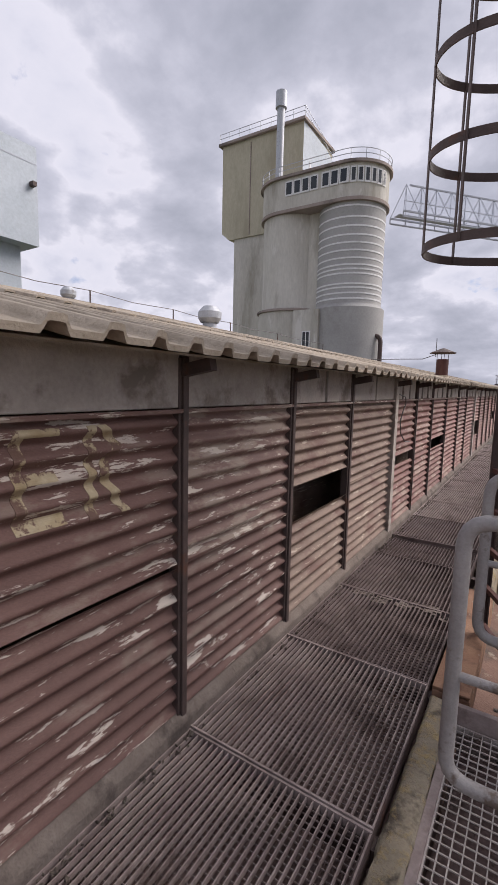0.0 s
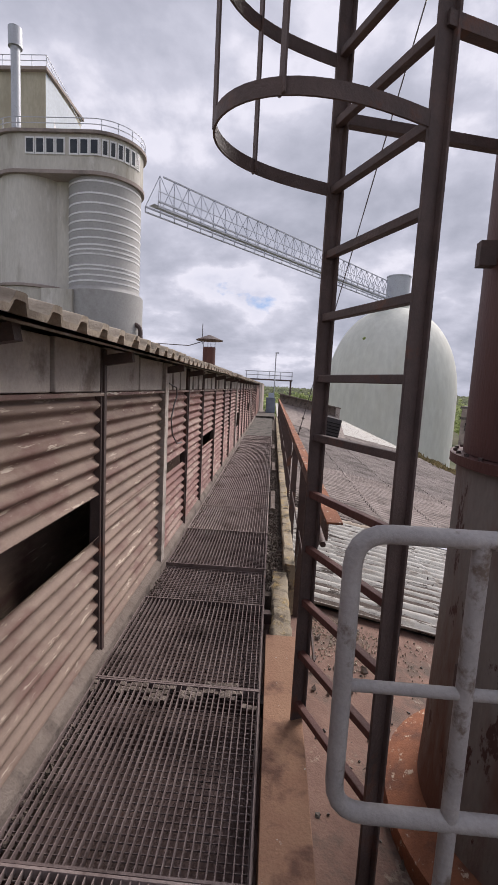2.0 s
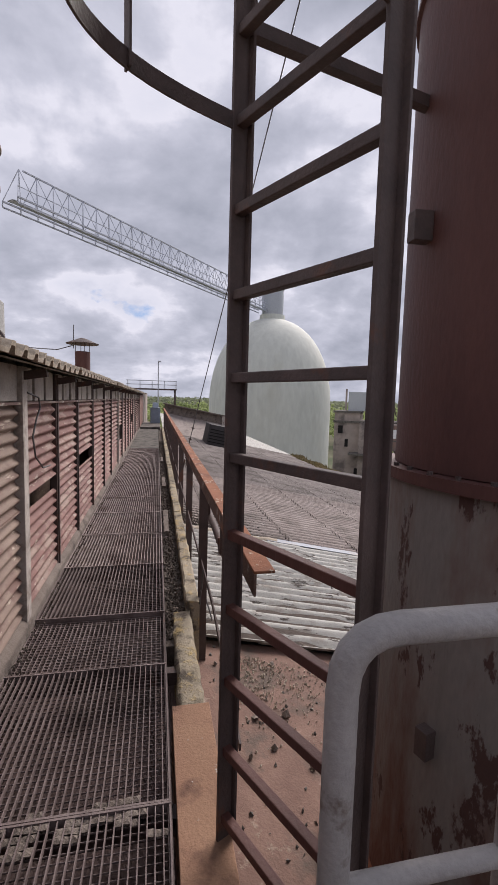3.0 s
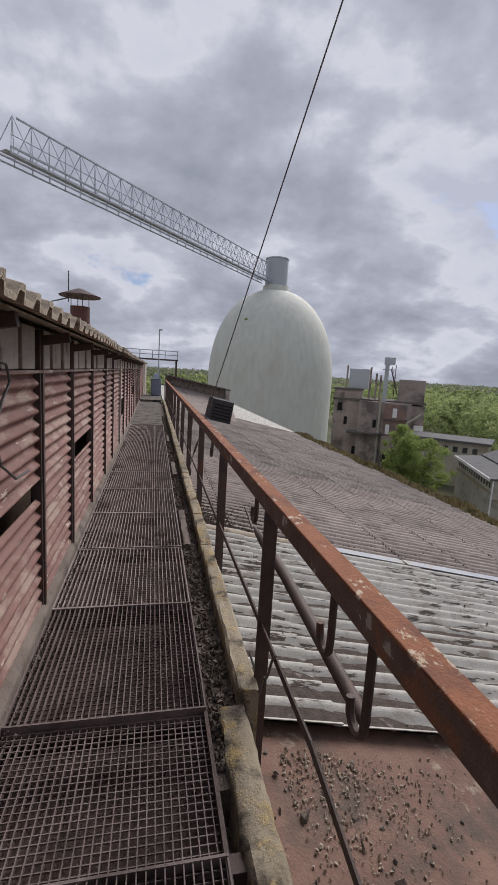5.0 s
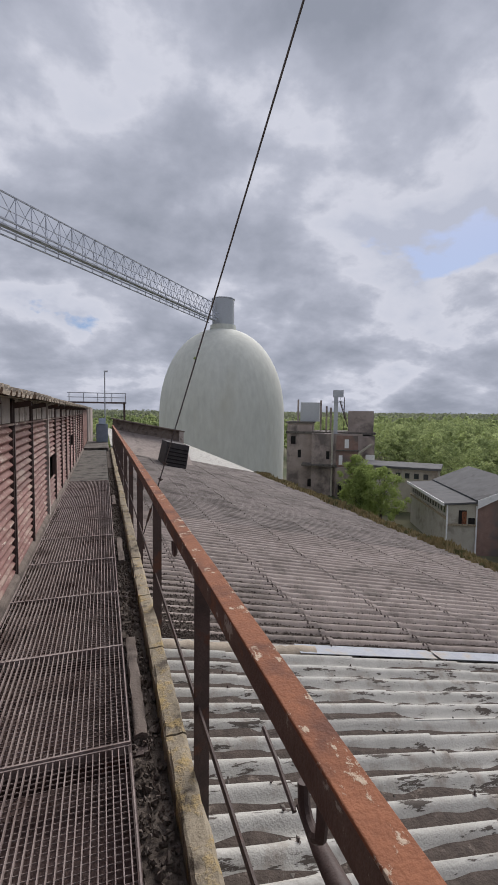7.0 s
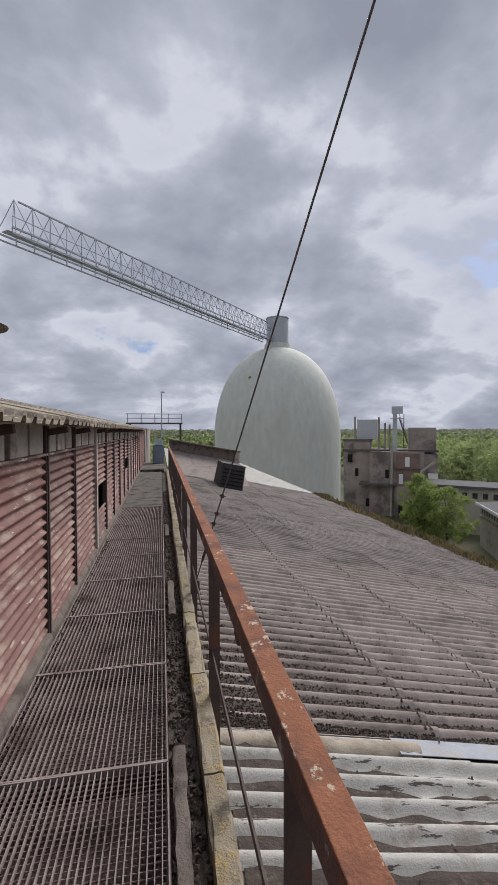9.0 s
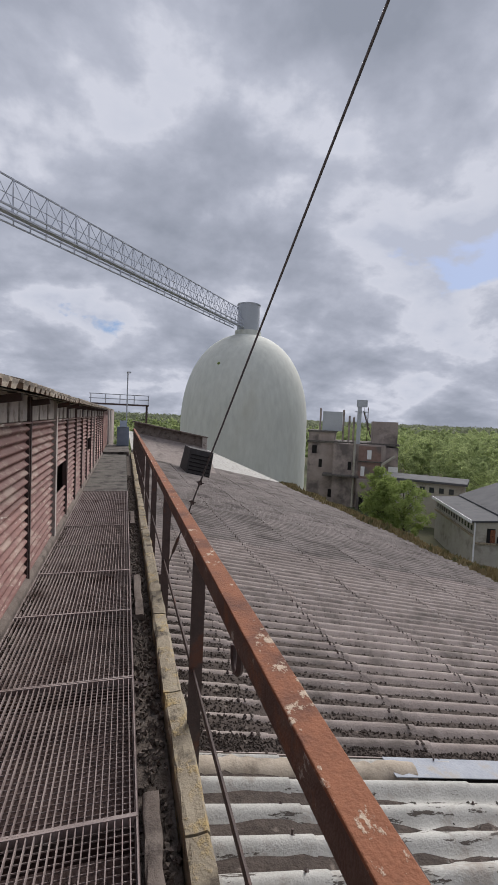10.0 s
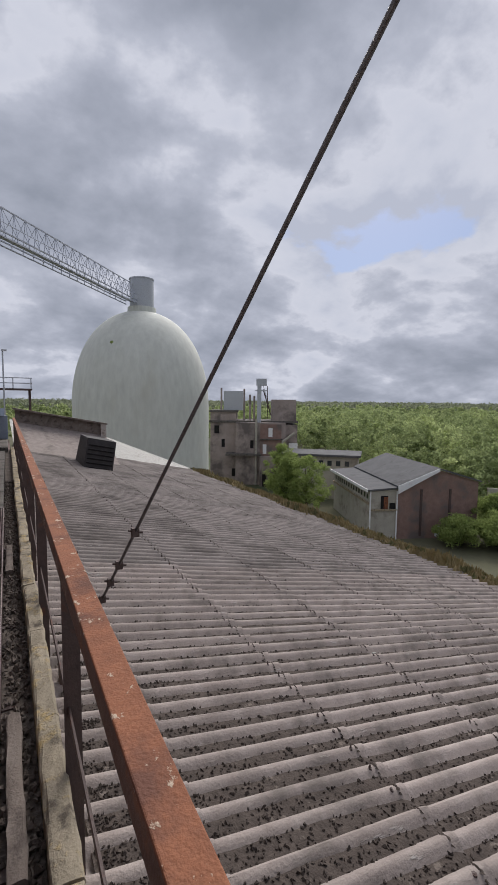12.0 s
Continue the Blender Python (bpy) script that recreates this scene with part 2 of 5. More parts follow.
SHED_ROOF = material("grey_shed_roof", (0.085, 0.085, 0.09), (0.12, 0.12, 0.125), 0.5, (0.07, 0.07, 0.072), 0.4, (0.55, 0.66), 6, 0.9, bump=0.1)
HATCH = material("dark_hatch_sheet", (0.028, 0.025, 0.025), (0.045, 0.04, 0.04), 6, None, rough=0.7)
FLASHING = material("blue_grey_flashing", (0.24, 0.26, 0.30), (0.33, 0.35, 0.39), 6, (0.30, 0.27, 0.23), 3, (0.55, 0.66), 60, 0.55)
BLACK = material("black_opening", (0.012, 0.011, 0.011), (0.02, 0.018, 0.018), 3, None, rough=0.95)
GLASS = material("dark_glazing", (0.03, 0.035, 0.04), (0.06, 0.065, 0.07), 1, None, rough=0.12)


def leaf_material(name, c1, c2, scale):
    """Thin leaves that pass part of the light."""
    m = bpy.data.materials.new(name)
    m.use_nodes = True
    nt = m.node_tree
    nt.nodes.clear()
    n, l = nt.nodes.new, nt.links.new
    out, mixer, dif, tra = n("ShaderNodeOutputMaterial"), n("ShaderNodeMixShader"), n("ShaderNodeBsdfDiffuse"), n("ShaderNodeBsdfTranslucent")
    geo, tex, mix, isl = n("ShaderNodeNewGeometry"), n("ShaderNodeTexNoise"), n("ShaderNodeMix"), n("ShaderNodeHueSaturation")
    tex.inputs["Scale"].default_value, tex.inputs["Detail"].default_value = scale, 4
    l(geo.outputs["Position"], tex.inputs["Vector"])
    mix.data_type = "RGBA"
    r = n("ShaderNodeMapRange")
    r.inputs["From Min"].default_value, r.inputs["From Max"].default_value = 0.35, 0.65
    l(tex.outputs["Fac"], r.inputs["Value"])
    l(r.outputs[0], mix.inputs[0])
    mix.inputs[6].default_value, mix.inputs[7].default_value = (*c1, 1), (*c2, 1)
    v = n("ShaderNodeMapRange")
    v.inputs["To Min"].default_value, v.inputs["To Max"].default_value = 0.75, 1.25
    l(geo.outputs["Random Per Island"], v.inputs["Value"])
    l(v.outputs[0], isl.inputs["Value"])
    l(mix.outputs[2], isl.inputs["Color"])
    for b in (dif, tra):
        l(isl.outputs[0], b.inputs["Color"])
    mixer.inputs[0].default_value = 0.5
    l(dif.outputs[0], mixer.inputs[1])
    l(tra.outputs[0], mixer.inputs[2])
    l(mixer.outputs[0], out.inputs[0])
    return m


LEAF = leaf_material("spring_leaves", (0.235, 0.295, 0.10), (0.33, 0.40, 0.14), 0.5)
LEAF_DARK = leaf_material("woodland_leaves", (0.245, 0.30, 0.14), (0.46, 0.525, 0.25), 0.10)
# Haze of distance is put into these greyer leaf colours
LEAF_HAZE = leaf_material("hazy_distant_leaves", (0.20, 0.225, 0.15), (0.26, 0.285, 0.19), 0.01)
BARK = material("bark", (0.06, 0.05, 0.04), (0.10, 0.085, 0.07), 4, None, rough=0.95)
MOSS = material("dry_moss", (0.17, 0.13, 0.065), (0.30, 0.24, 0.12), 6, (0.10, 0.10, 0.045), 3, (0.5, 0.62), 40, 1.0)
GROUND = material("scrub_ground", (0.10, 0.10, 0.06), (0.15, 0.14, 0.09), 0.05, (0.06, 0.075, 0.035), 0.02, (0.48, 0.6), 1.0, 1.0)
YELLOW = material("faded_yellow_paint", (0.34, 0.265, 0.155), (0.47, 0.40, 0.28), 14, (0.15, 0.09, 0.07), 9, (0.52, 0.56), rough=0.7)
SCRAWL = material("red_spray_paint", (0.42, 0.06, 0.08), (0.50, 0.10, 0.12), 3, None, rough=0.7)
CABLE = material("steel_cable", (0.085, 0.08, 0.082), (0.14, 0.13, 0.132), 40, None, rough=0.5, metal=0.5)
BLUE_BOX = material("blue_grey_box_paint", (0.16, 0.20, 0.26), (0.22, 0.26, 0.32), 5, None, rough=0.6)


# ---- mesh helpers ----
class Shape:
    """Collects solid pieces into one mesh."""

    def __init__(self):
        self.v, self.f = [], []

    def add(self, verts, faces):
        k = len(self.v)
        self.v += [tuple(p) for p in verts]
        self.f += [tuple(i + k for i in q) for q in faces]
        return self

    def box(self, x0, x1, y0, y1, z0, z1, m=None):
        p = [Vector(c) for c in ((x0, y0, z0), (x1, y0, z0), (x1, y1, z0), (x0, y1, z0), (x0, y0, z1), (x1, y0, z1), (x1, y1, z1), (x0, y1, z1))]
        if m:
            p = [m @ q for q in p]
        return self.add(p, ((3, 2, 1, 0), (4, 5, 6, 7), (0, 1, 5, 4), (1, 2, 6, 5), (2, 3, 7, 6), (3, 0, 4, 7)))

    def bar(self, a, b, w, h, up=(0, 0, 1)):
        """A square bar from a to b, w wide and h high."""
        a, b = Vector(a), Vector(b)
        d = (b - a).normalized()
        s = d.cross(Vector(up))
        if s.length < 1e-4:
            s = d.cross(Vector((1, 0, 0)))
        s.normalize()
        u = s.cross(d)
        p = [q + s * (i * w / 2) + u * (j * h / 2) for q in (a, b) for i, j in ((-1, -1), (1, -1), (1, 1), (-1, 1))]
        return self.add(p, ((0, 1, 2, 3), (7, 6, 5, 4), (0, 4, 5, 1), (1, 5, 6, 2), (2, 6, 7, 3), (3, 7, 4, 0)))

    def tube(self, points, r, n=10, caps=True):
        """A round tube along points; r may be a list of radii."""
        pts = [Vector(p) for p in points]
        rs = r if isinstance(r, (list, tuple)) else [r] * len(pts)
        k, ref = len(self.v), None
        for i, p in enumerate(pts):
            d = (pts[min(i + 1, len(pts) - 1)] - pts[max(i - 1, 0)]).normalized()
            if ref is None:
                ref = d.orthogonal().normalized()
            ref = (ref - d * ref.dot(d)).normalized()
            s = d.cross(ref)
            for j in range(n):
                a = 2 * math.pi * j / n
                self.v.append(tuple(p + (ref * math.cos(a) + s * math.sin(a)) * rs[i]))
        for i in range(len(pts) - 1):
            for j in range(n):
                a, b = k + i * n + j, k + i * n + (j + 1) % n
                self.f.append((a, b, b + n, a + n))
        if caps:
            self.f.append(tuple(k + j for j in reversed(range(n))))
            self.f.append(tuple(k + (len(pts) - 1) * n + j for j in range(n)))
        return self

    def ribbon(self, points, w, h):
        """A flat upright strip along level points, w thick and h high."""
        pts = [Vector(p) for p in points]
        k = len(self.v)
        for i, p in enumerate(pts):
            d = (pts[min(i + 1, len(pts) - 1)] - pts[max(i - 1, 0)]).normalized()
            o = d.cross(Vector((0, 0, 1))).normalized() * (w / 2)
            u = Vector((0, 0, h / 2))
            self.v += [tuple(p - o - u), tuple(p + o - u), tuple(p + o + u), tuple(p - o + u)]
        for i in range(len(pts) - 1):
            for j in range(4):
                a, b = k + 4 * i + j, k + 4 * i + (j + 1) % 4
                self.f.append((a, b, b + 4, a + 4))
        e = k + 4 * (len(pts) - 1)
        self.f += [(k + 3, k + 2, k + 1, k), (e, e + 1, e + 2, e + 3)]
        return self

    def lumpy(self, x0, x1, y0, y1, z0, z1, amp=0.006, step=0.06):
        """A worn stone along y with uneven edges."""
        n, k = max(2, int((y1 - y0) / step)), len(self.v)
        c = min(x1 - x0, z1 - z0) * 0.16
        ring = [(x0, z0), (x0, z1 - c), (x0 + c * 0.4, z1 - c * 0.3), (x0 + c, z1), ((x0 + x1) / 2, z1), (x1 - c, z1), (x1 - c * 0.4, z1 - c * 0.3), (x1, z1 - c), (x1, z0)]
        for i in range(n + 1):
            y = y0 + (y1 - y0) * i / n
            for j, (x, z) in enumerate(ring):
                e = noise.noise_vector(Vector((x * 31 + j, y * 11, z * 17))) * amp * (0 if z == z0 else 1)
                self.v.append((x + e.x, y + e.y * (0 < i < n), z + e.z))
        m = len(ring)
        for i in range(n):
            for j in range(m):
                a, b = k + i * m + j, k + i * m + (j + 1) % m
                self.f.append((a, b, b + m, a + m))
        self.f += [tuple(k + j for j in range(m)), tuple(k + n * m + j for j in reversed(range(m)))]
        return self

    def lathe(self, profile, cx, cy, n=48, caps=True):
        """Turns (radius, height) pairs round an upright axis."""
        k = len(self.v)
        for r, z in profile:
            for j in range(n):
                a = 2 * math.pi * j / n
                self.v.append((cx + r * math.cos(a), cy + r * math.sin(a), z))
        for i in range(len(profile) - 1):
            for j in range(n):
                a, b = k + i * n + j, k + i * n + (j + 1) % n
                self.f.append((a, b, b + n, a + n))
        if caps:
            self.f.append(tuple(k + j for j in reversed(range(n))))
            self.f.append(tuple(k + (len(profile) - 1) * n + j for j in range(n)))
        return self

    def prism(self, outline, axis, lo, hi):
        """Pushes a 2D outline along an axis (0, 1 or 2)."""
        n = len(outline)

        def put(p, h):
            q = list(p)
            q.insert(axis, h)
            return tuple(q)
        v = [put(p, lo) for p in outline] + [put(p, hi) for p in outline]
        f = [tuple(reversed(range(n))), tuple(range(n, 2 * n))] + [(i, (i + 1) % n, (i + 1) % n + n, i + n) for i in range(n)]
        return self.add(v, f)

    def mesh(self, name, mat, smooth=None):
        me = bpy.data.meshes.new(name)
        me.from_pydata(self.v, [], self.f)
        bm = bmesh.new()
        bm.from_mesh(me)
        bmesh.ops.recalc_face_normals(bm, faces=bm.faces)
        bm.to_mesh(me)
        bm.free()
        me.materials.append(mat)
        if smooth:
            me.polygons.foreach_set("use_smooth", [True] * len(me.polygons))
            me.set_sharp_from_angle(angle=radians(smooth))
        return me


def thing(name, at, label, category, group="", kind=""):
    e = new(name)
    e.location = at
    e.empty_display_size = 0.1
    return tagged(e, label, category, group, kind)


def part(name, shape, mat, parent, label="", smooth=None, bevel=0.0):
    """One mesh, given in world places, under a thing or a part."""
    ob = new(name, shape.mesh(name, mat, smooth))
    if parent is not None:
        ob.parent = parent
        if parent.parent is None:
            ob.matrix_parent_inverse = Matrix.Translation(-parent.location)
    if bevel:
        b = ob.modifiers.new("bevel", "BEVEL")
        b.width, b.segments, b.limit_method = bevel, 2, "ANGLE"
    return tagged(ob, label)


def setting(name, shape, mat, label="", smooth=None, bevel=0.0, category=""):
    return tagged(part(name, shape, mat, None, label, smooth, bevel), category=category, kind="structure")


def place(name, mesh, at, parent, turn=None):
    """A piece that shares its mesh with others of its kind."""
    ob = new(name, mesh)
    ob.parent = parent
    ob.matrix_parent_inverse = Matrix.Translation(-parent.location)
    ob.matrix_basis = Matrix.Translation(at) @ (turn or Matrix())
    return ob


def waves(length, width, pitch, depth, thick, seg=8, square=0.0):
    """A corrugated sheet: length along local x, waves across local y, with real thickness."""
    s = Shape()
    n = max(4, int(round(width / pitch * seg)))
    rows = []
    for off in (0, -thick):
        for x in (0, length):
            row = []
            for i in range(n + 1):
                c = math.cos(2 * math.pi * (width * i / n) / pitch)
                c = c if not square else -math.tanh(square * (0.45 - c)) / math.tanh(square)
                row.append((x, width * i / n, depth * c + off))
            rows.append(row)
    s.v = [p for r in rows for p in r]
    w = n + 1
    for i in range(n):
        s.f.append((i, i + w, i + w + 1, i + 1))
        s.f.append((2 * w + i, 2 * w + i + 1, 3 * w + i + 1, 3 * w + i))
        s.f.append((i, i + 1, 2 * w + i + 1, 2 * w + i))
        s.f.append((w + i, 3 * w + i, 3 * w + i + 1, w + i + 1))
    s.f.append((0, 2 * w, 3 * w, w))
    s.f.append((n, w + n, 3 * w + n, 2 * w + n))
    return s


def lumps(count, rng, spot, size):
    """Small broken stones."""
    s = Shape()
    for _ in range(count):
        x, y, z = spot(rng)
        r = rng.uniform(*size)
        m = Matrix.Translation((x, y, z)) @ Euler((rng.uniform(0, 6), rng.uniform(0, 6), rng.uniform(0, 6))).to_matrix().to_4x4() @ Matrix.Diagonal((r, r * rng.uniform(.5, 1), r * rng.uniform(.3, .8), 1))
        v = [m @ Vector(c) for c in ((1, 0, 0), (0, 1, 0), (-1, 0, 0), (0, -1, 0), (0, 0, 1), (0, 0, -1))]
        s.add(v, ((0, 1, 4), (1, 2, 4), (2, 3, 4), (3, 0, 4), (1, 0, 5), (2, 1, 5), (3, 2, 5), (0, 3, 5)))
    return s


# ---- walkway ----
WALL_X, EDGE_X = -0.87, 0.0
SEAMS = [-2.82, -1.89, -0.96, -0.03, 0.83, 1.76, 2.69, 3.58, 4.46, 5.07, 6.0, 6.93, 7.85, 8.78, 9.71, 10.64, 11.57, 12.5, 13.43, 14.36, 15.29]
tagged(part("channel_floor", Shape().box(WALL_X - 0.1, 0.14, -6, 30, -0.6, -0.22), CHANNEL, None, "dark dirt-covered channel floor below the grating"), category="floor", kind="structure")
walkway = thing("walkway", (-0.43, 5, 0), "steel grating walkway along the corrugated wall", "walkway", kind="structure")


def grating(width, length, pitch_x=0.028, pitch_y=0.028, cross_top=-0.009):
    """Bearing bars along y, cross bars along x, and a rim; its top is at z = 0."""
    s = Shape()
    cross = 0.0019 if cross_top > -0.01 else 0.0011
    n = int(width / pitch_x)
    for i in range(1, n):
        x = width * i / n
        s.box(x - 0.0021, x + 0.0021, 0.006, length - 0.006, -0.026, 0.0)
    m = int(length / pitch_y)
    for j in range(1, m):
        y = length * j / m
        s.box(0.006, width - 0.006, y - cross, y + cross, cross_top - 0.006, cross_top)
    s.box(0, width, 0.002, 0.011, -0.034, 0.003)
    s.box(0, width, length - 0.011, length - 0.002, -0.034, 0.003)
    s.box(0, 0.006, 0.011, length - 0.011, -0.034, 0.0)
    s.box(width - 0.006, width, 0.011, length - 0.011, -0.034, 0.0)
    return s


def build_walkway():
    rng = random.Random(4)
    cache = {}
    for a, b in zip(SEAMS, SEAMS[1:]):
        ln = round(b - a, 2)
        ln = ln if a < 5 else ln + 0.001
        square = abs(a - 4.46) < 0.01
        # panels in this stretch take the darker steel
        old = 2.6 < a < 5.5
        if (ln, old) not in cache:
            cache[ln, old] = grating(0.84, ln, 0.028, 0.028, -0.001 if square else -0.020).mesh("grating_panel", GRATE_DARK if old else GRATE)
        place("grating_panel", cache[ln, old], (WALL_X + 0.03, a, rng.uniform(-0.004, 0.004) - (0.03 if abs(a - 4.46) < 0.01 else 0)), walkway,
              Euler((rng.uniform(-0.004, 0.004), rng.uniform(-0.004, 0.004), 0)).to_matrix().to_4x4())
    for y in SEAMS:
        part("support_beam", Shape().box(WALL_X - 0.05, EDGE_X + 0.08, y - 0.03, y + 0.03, -0.12, -0.045), DARK_STEEL, walkway)
    part("edge_angle", Shape().box(EDGE_X - 0.012, EDGE_X + 0.004, -2.8, 15.29, -0.09, -0.006), DARK_STEEL, walkway)
    r2 = random.Random(6)
    crust = Shape()
    for i in range(30):
        for j in range(6):
            x, y = WALL_X + 0.03 + 0.028 * i, 3.46 + 0.028 * j
            if noise.noise(Vector((i * 0.23, j * 0.31, 7))) + 0.25 * (r2.random() - 0.5) > -0.02 - (0.12 if 1 < j < 5 else -0.12):
                z = -0.010 + r2.uniform(0, 0.012)
                crust.add([(x, y, z - r2.uniform(0, .006)), (x + .0275, y, z - r2.uniform(0, .006)), (x + .0275, y + .0275, z - r2.uniform(0, .006)), (x, y + .0275, z - r2.uniform(0, .006)),
                           (x + .014 + r2.uniform(-.006, .006), y + .014, z + r2.uniform(0, .007)), (x + .014, y + .014, -0.03)],
                          ((0, 1, 4), (1, 2, 4), (2, 3, 4), (3, 0, 4), (1, 0, 5), (2, 1, 5), (3, 2, 5), (0, 3, 5)))
    tagged(part("dirt_crust", crust, PALE_CONCRETE, walkway, "broken strip of caked dirt filling the mesh"), kind="stuff")
    edge = lumps(900, r2, lambda r: (WALL_X + 0.045 + abs(r.gauss(0, 0.022)), r.uniform(-1, 12.5), -0.006), (0.005, 0.016))
    tagged(part("edge_grit", edge, DIRT, walkway, "grit gathered along the wall foot"), kind="stuff")
    far = [(15.29, 17.9), (17.9, 20.6), (20.6, 23.4)]
    for a, b in far:
        part("chequer_plate", Shape().box(WALL_X + 0.02, EDGE_X - 0.005, a + 0.004, b - 0.004, -0.03, 0.002), DARK_CONCRETE, walkway, "dull grey walkway plate", bevel=0.003)
    part("end_step", Shape().box(WALL_X + 0.02, EDGE_X + 0.08, 23.4, 27.4, -0.25, 0.10), DARK_CONCRETE, walkway, "concrete end step", bevel=0.01)


build_walkway()


# gutter between grating and kerb
setting("gutter_bed", Shape().box(0.006, 0.15, 4.72, 24, -0.30, -0.055), DIRT, "dirt-filled gutter beside the grating", category="gutter")
tagged(part("gutter_debris", lumps(2600, random.Random(8), lambda r: (r.uniform(0.01, 0.145), 4.8 + 13 * r.random() ** 1.2, -0.050 + 0.02 * r.random()), (0.006, 0.026)), DIRT, None,
            "dark rubble and leaf litter in the gutter"), category="debris", kind="stuff")
tagged(part("gutter_chips", lumps(330, random.Random(9), lambda r: (r.uniform(0.01, 0.14), 4.8 + 10 * r.random() ** 1.2, -0.038), (0.008, 0.024)), PALE_CONCRETE, None,
            "pale mortar chips lying in the gutter"), category="debris", kind="stuff")
for y0, y1, x0 in ((6.98, 7.95, 0.022), (9.62, 10.5, 0.03), (12.6, 13.4, 0.025)):
    tagged(part("gutter_slab", Shape().lumpy(x0, x0 + 0.062, y0, y1, -0.055, 0.0, 0.010, 0.05), PALE_CONCRETE, None, "broken grey concrete slab lying in the gutter", smooth=60), category="slab", group="gutter slabs")


def build_kerb():
    kerb = thing("kerb", (0.2, 12, 0), "line of yellowed concrete kerb stones beside the gutter", "kerb", kind="structure")
    rng = random.Random(3)
    y = 5.1
    while y < 24:
        ln = rng.uniform(0.8, 1.0)
        dx, dz = rng.uniform(-0.006, 0.006), rng.uniform(-0.008, 0.008)
        part("kerb_stone", Shape().lumpy(0.15 + dx, 0.25 + dx, y + 0.004, min(y + ln, 24) - 0.004, -0.40, 0.05 + dz, 0.009), CONCRETE, kerb)
        y += ln
    part("low_kerb", Shape().lumpy(0.055, 0.18, 4.10, 5.09, -0.4, -0.012, 0.016, 0.04), CONCRETE, kerb, "broken weathered low kerb end", smooth=60)
    part("platform_kerb", Shape().lumpy(0.02, 0.125, -3, 2.66, -0.4, -0.025, 0.012, 0.04), CONCRETE, kerb, smooth=60)


build_kerb()
setting("edge_plate", Shape().box(0.02, 0.20, 2.69, 4.08, 0.0, 0.012).box(0.02, 0.20, 2.69, 4.08, -0.22, -0.01), PLATE, "rust-brown steel plate along the walkway edge", category="plate", bevel=0.003)

# ---- corrugated wall ----
POSTS = [-2.6, -1.5, -0.42, 0.66, 1.74, 2.72, 3.72, 4.98, 5.95, 6.9, 8.02, 9.28, 10.35, 11.78, 12.9, 14.05, 15.2, 16.35, 17.5, 18.65, 19.8, 20.95, 22.1, 23.3]
SHEET_TOP, SHEET_LOW = 1.43, 0.10
# panel: (bottom of the upper sheet, top of the lower sheet)
GAPS = {5: (0.93, 0.70), 7: (0.84, 0.73), 9: (0.86, 0.72), 13: (0.86, 0.50), 17: (0.95, 0.70), 3: (0.782, 0.770)}


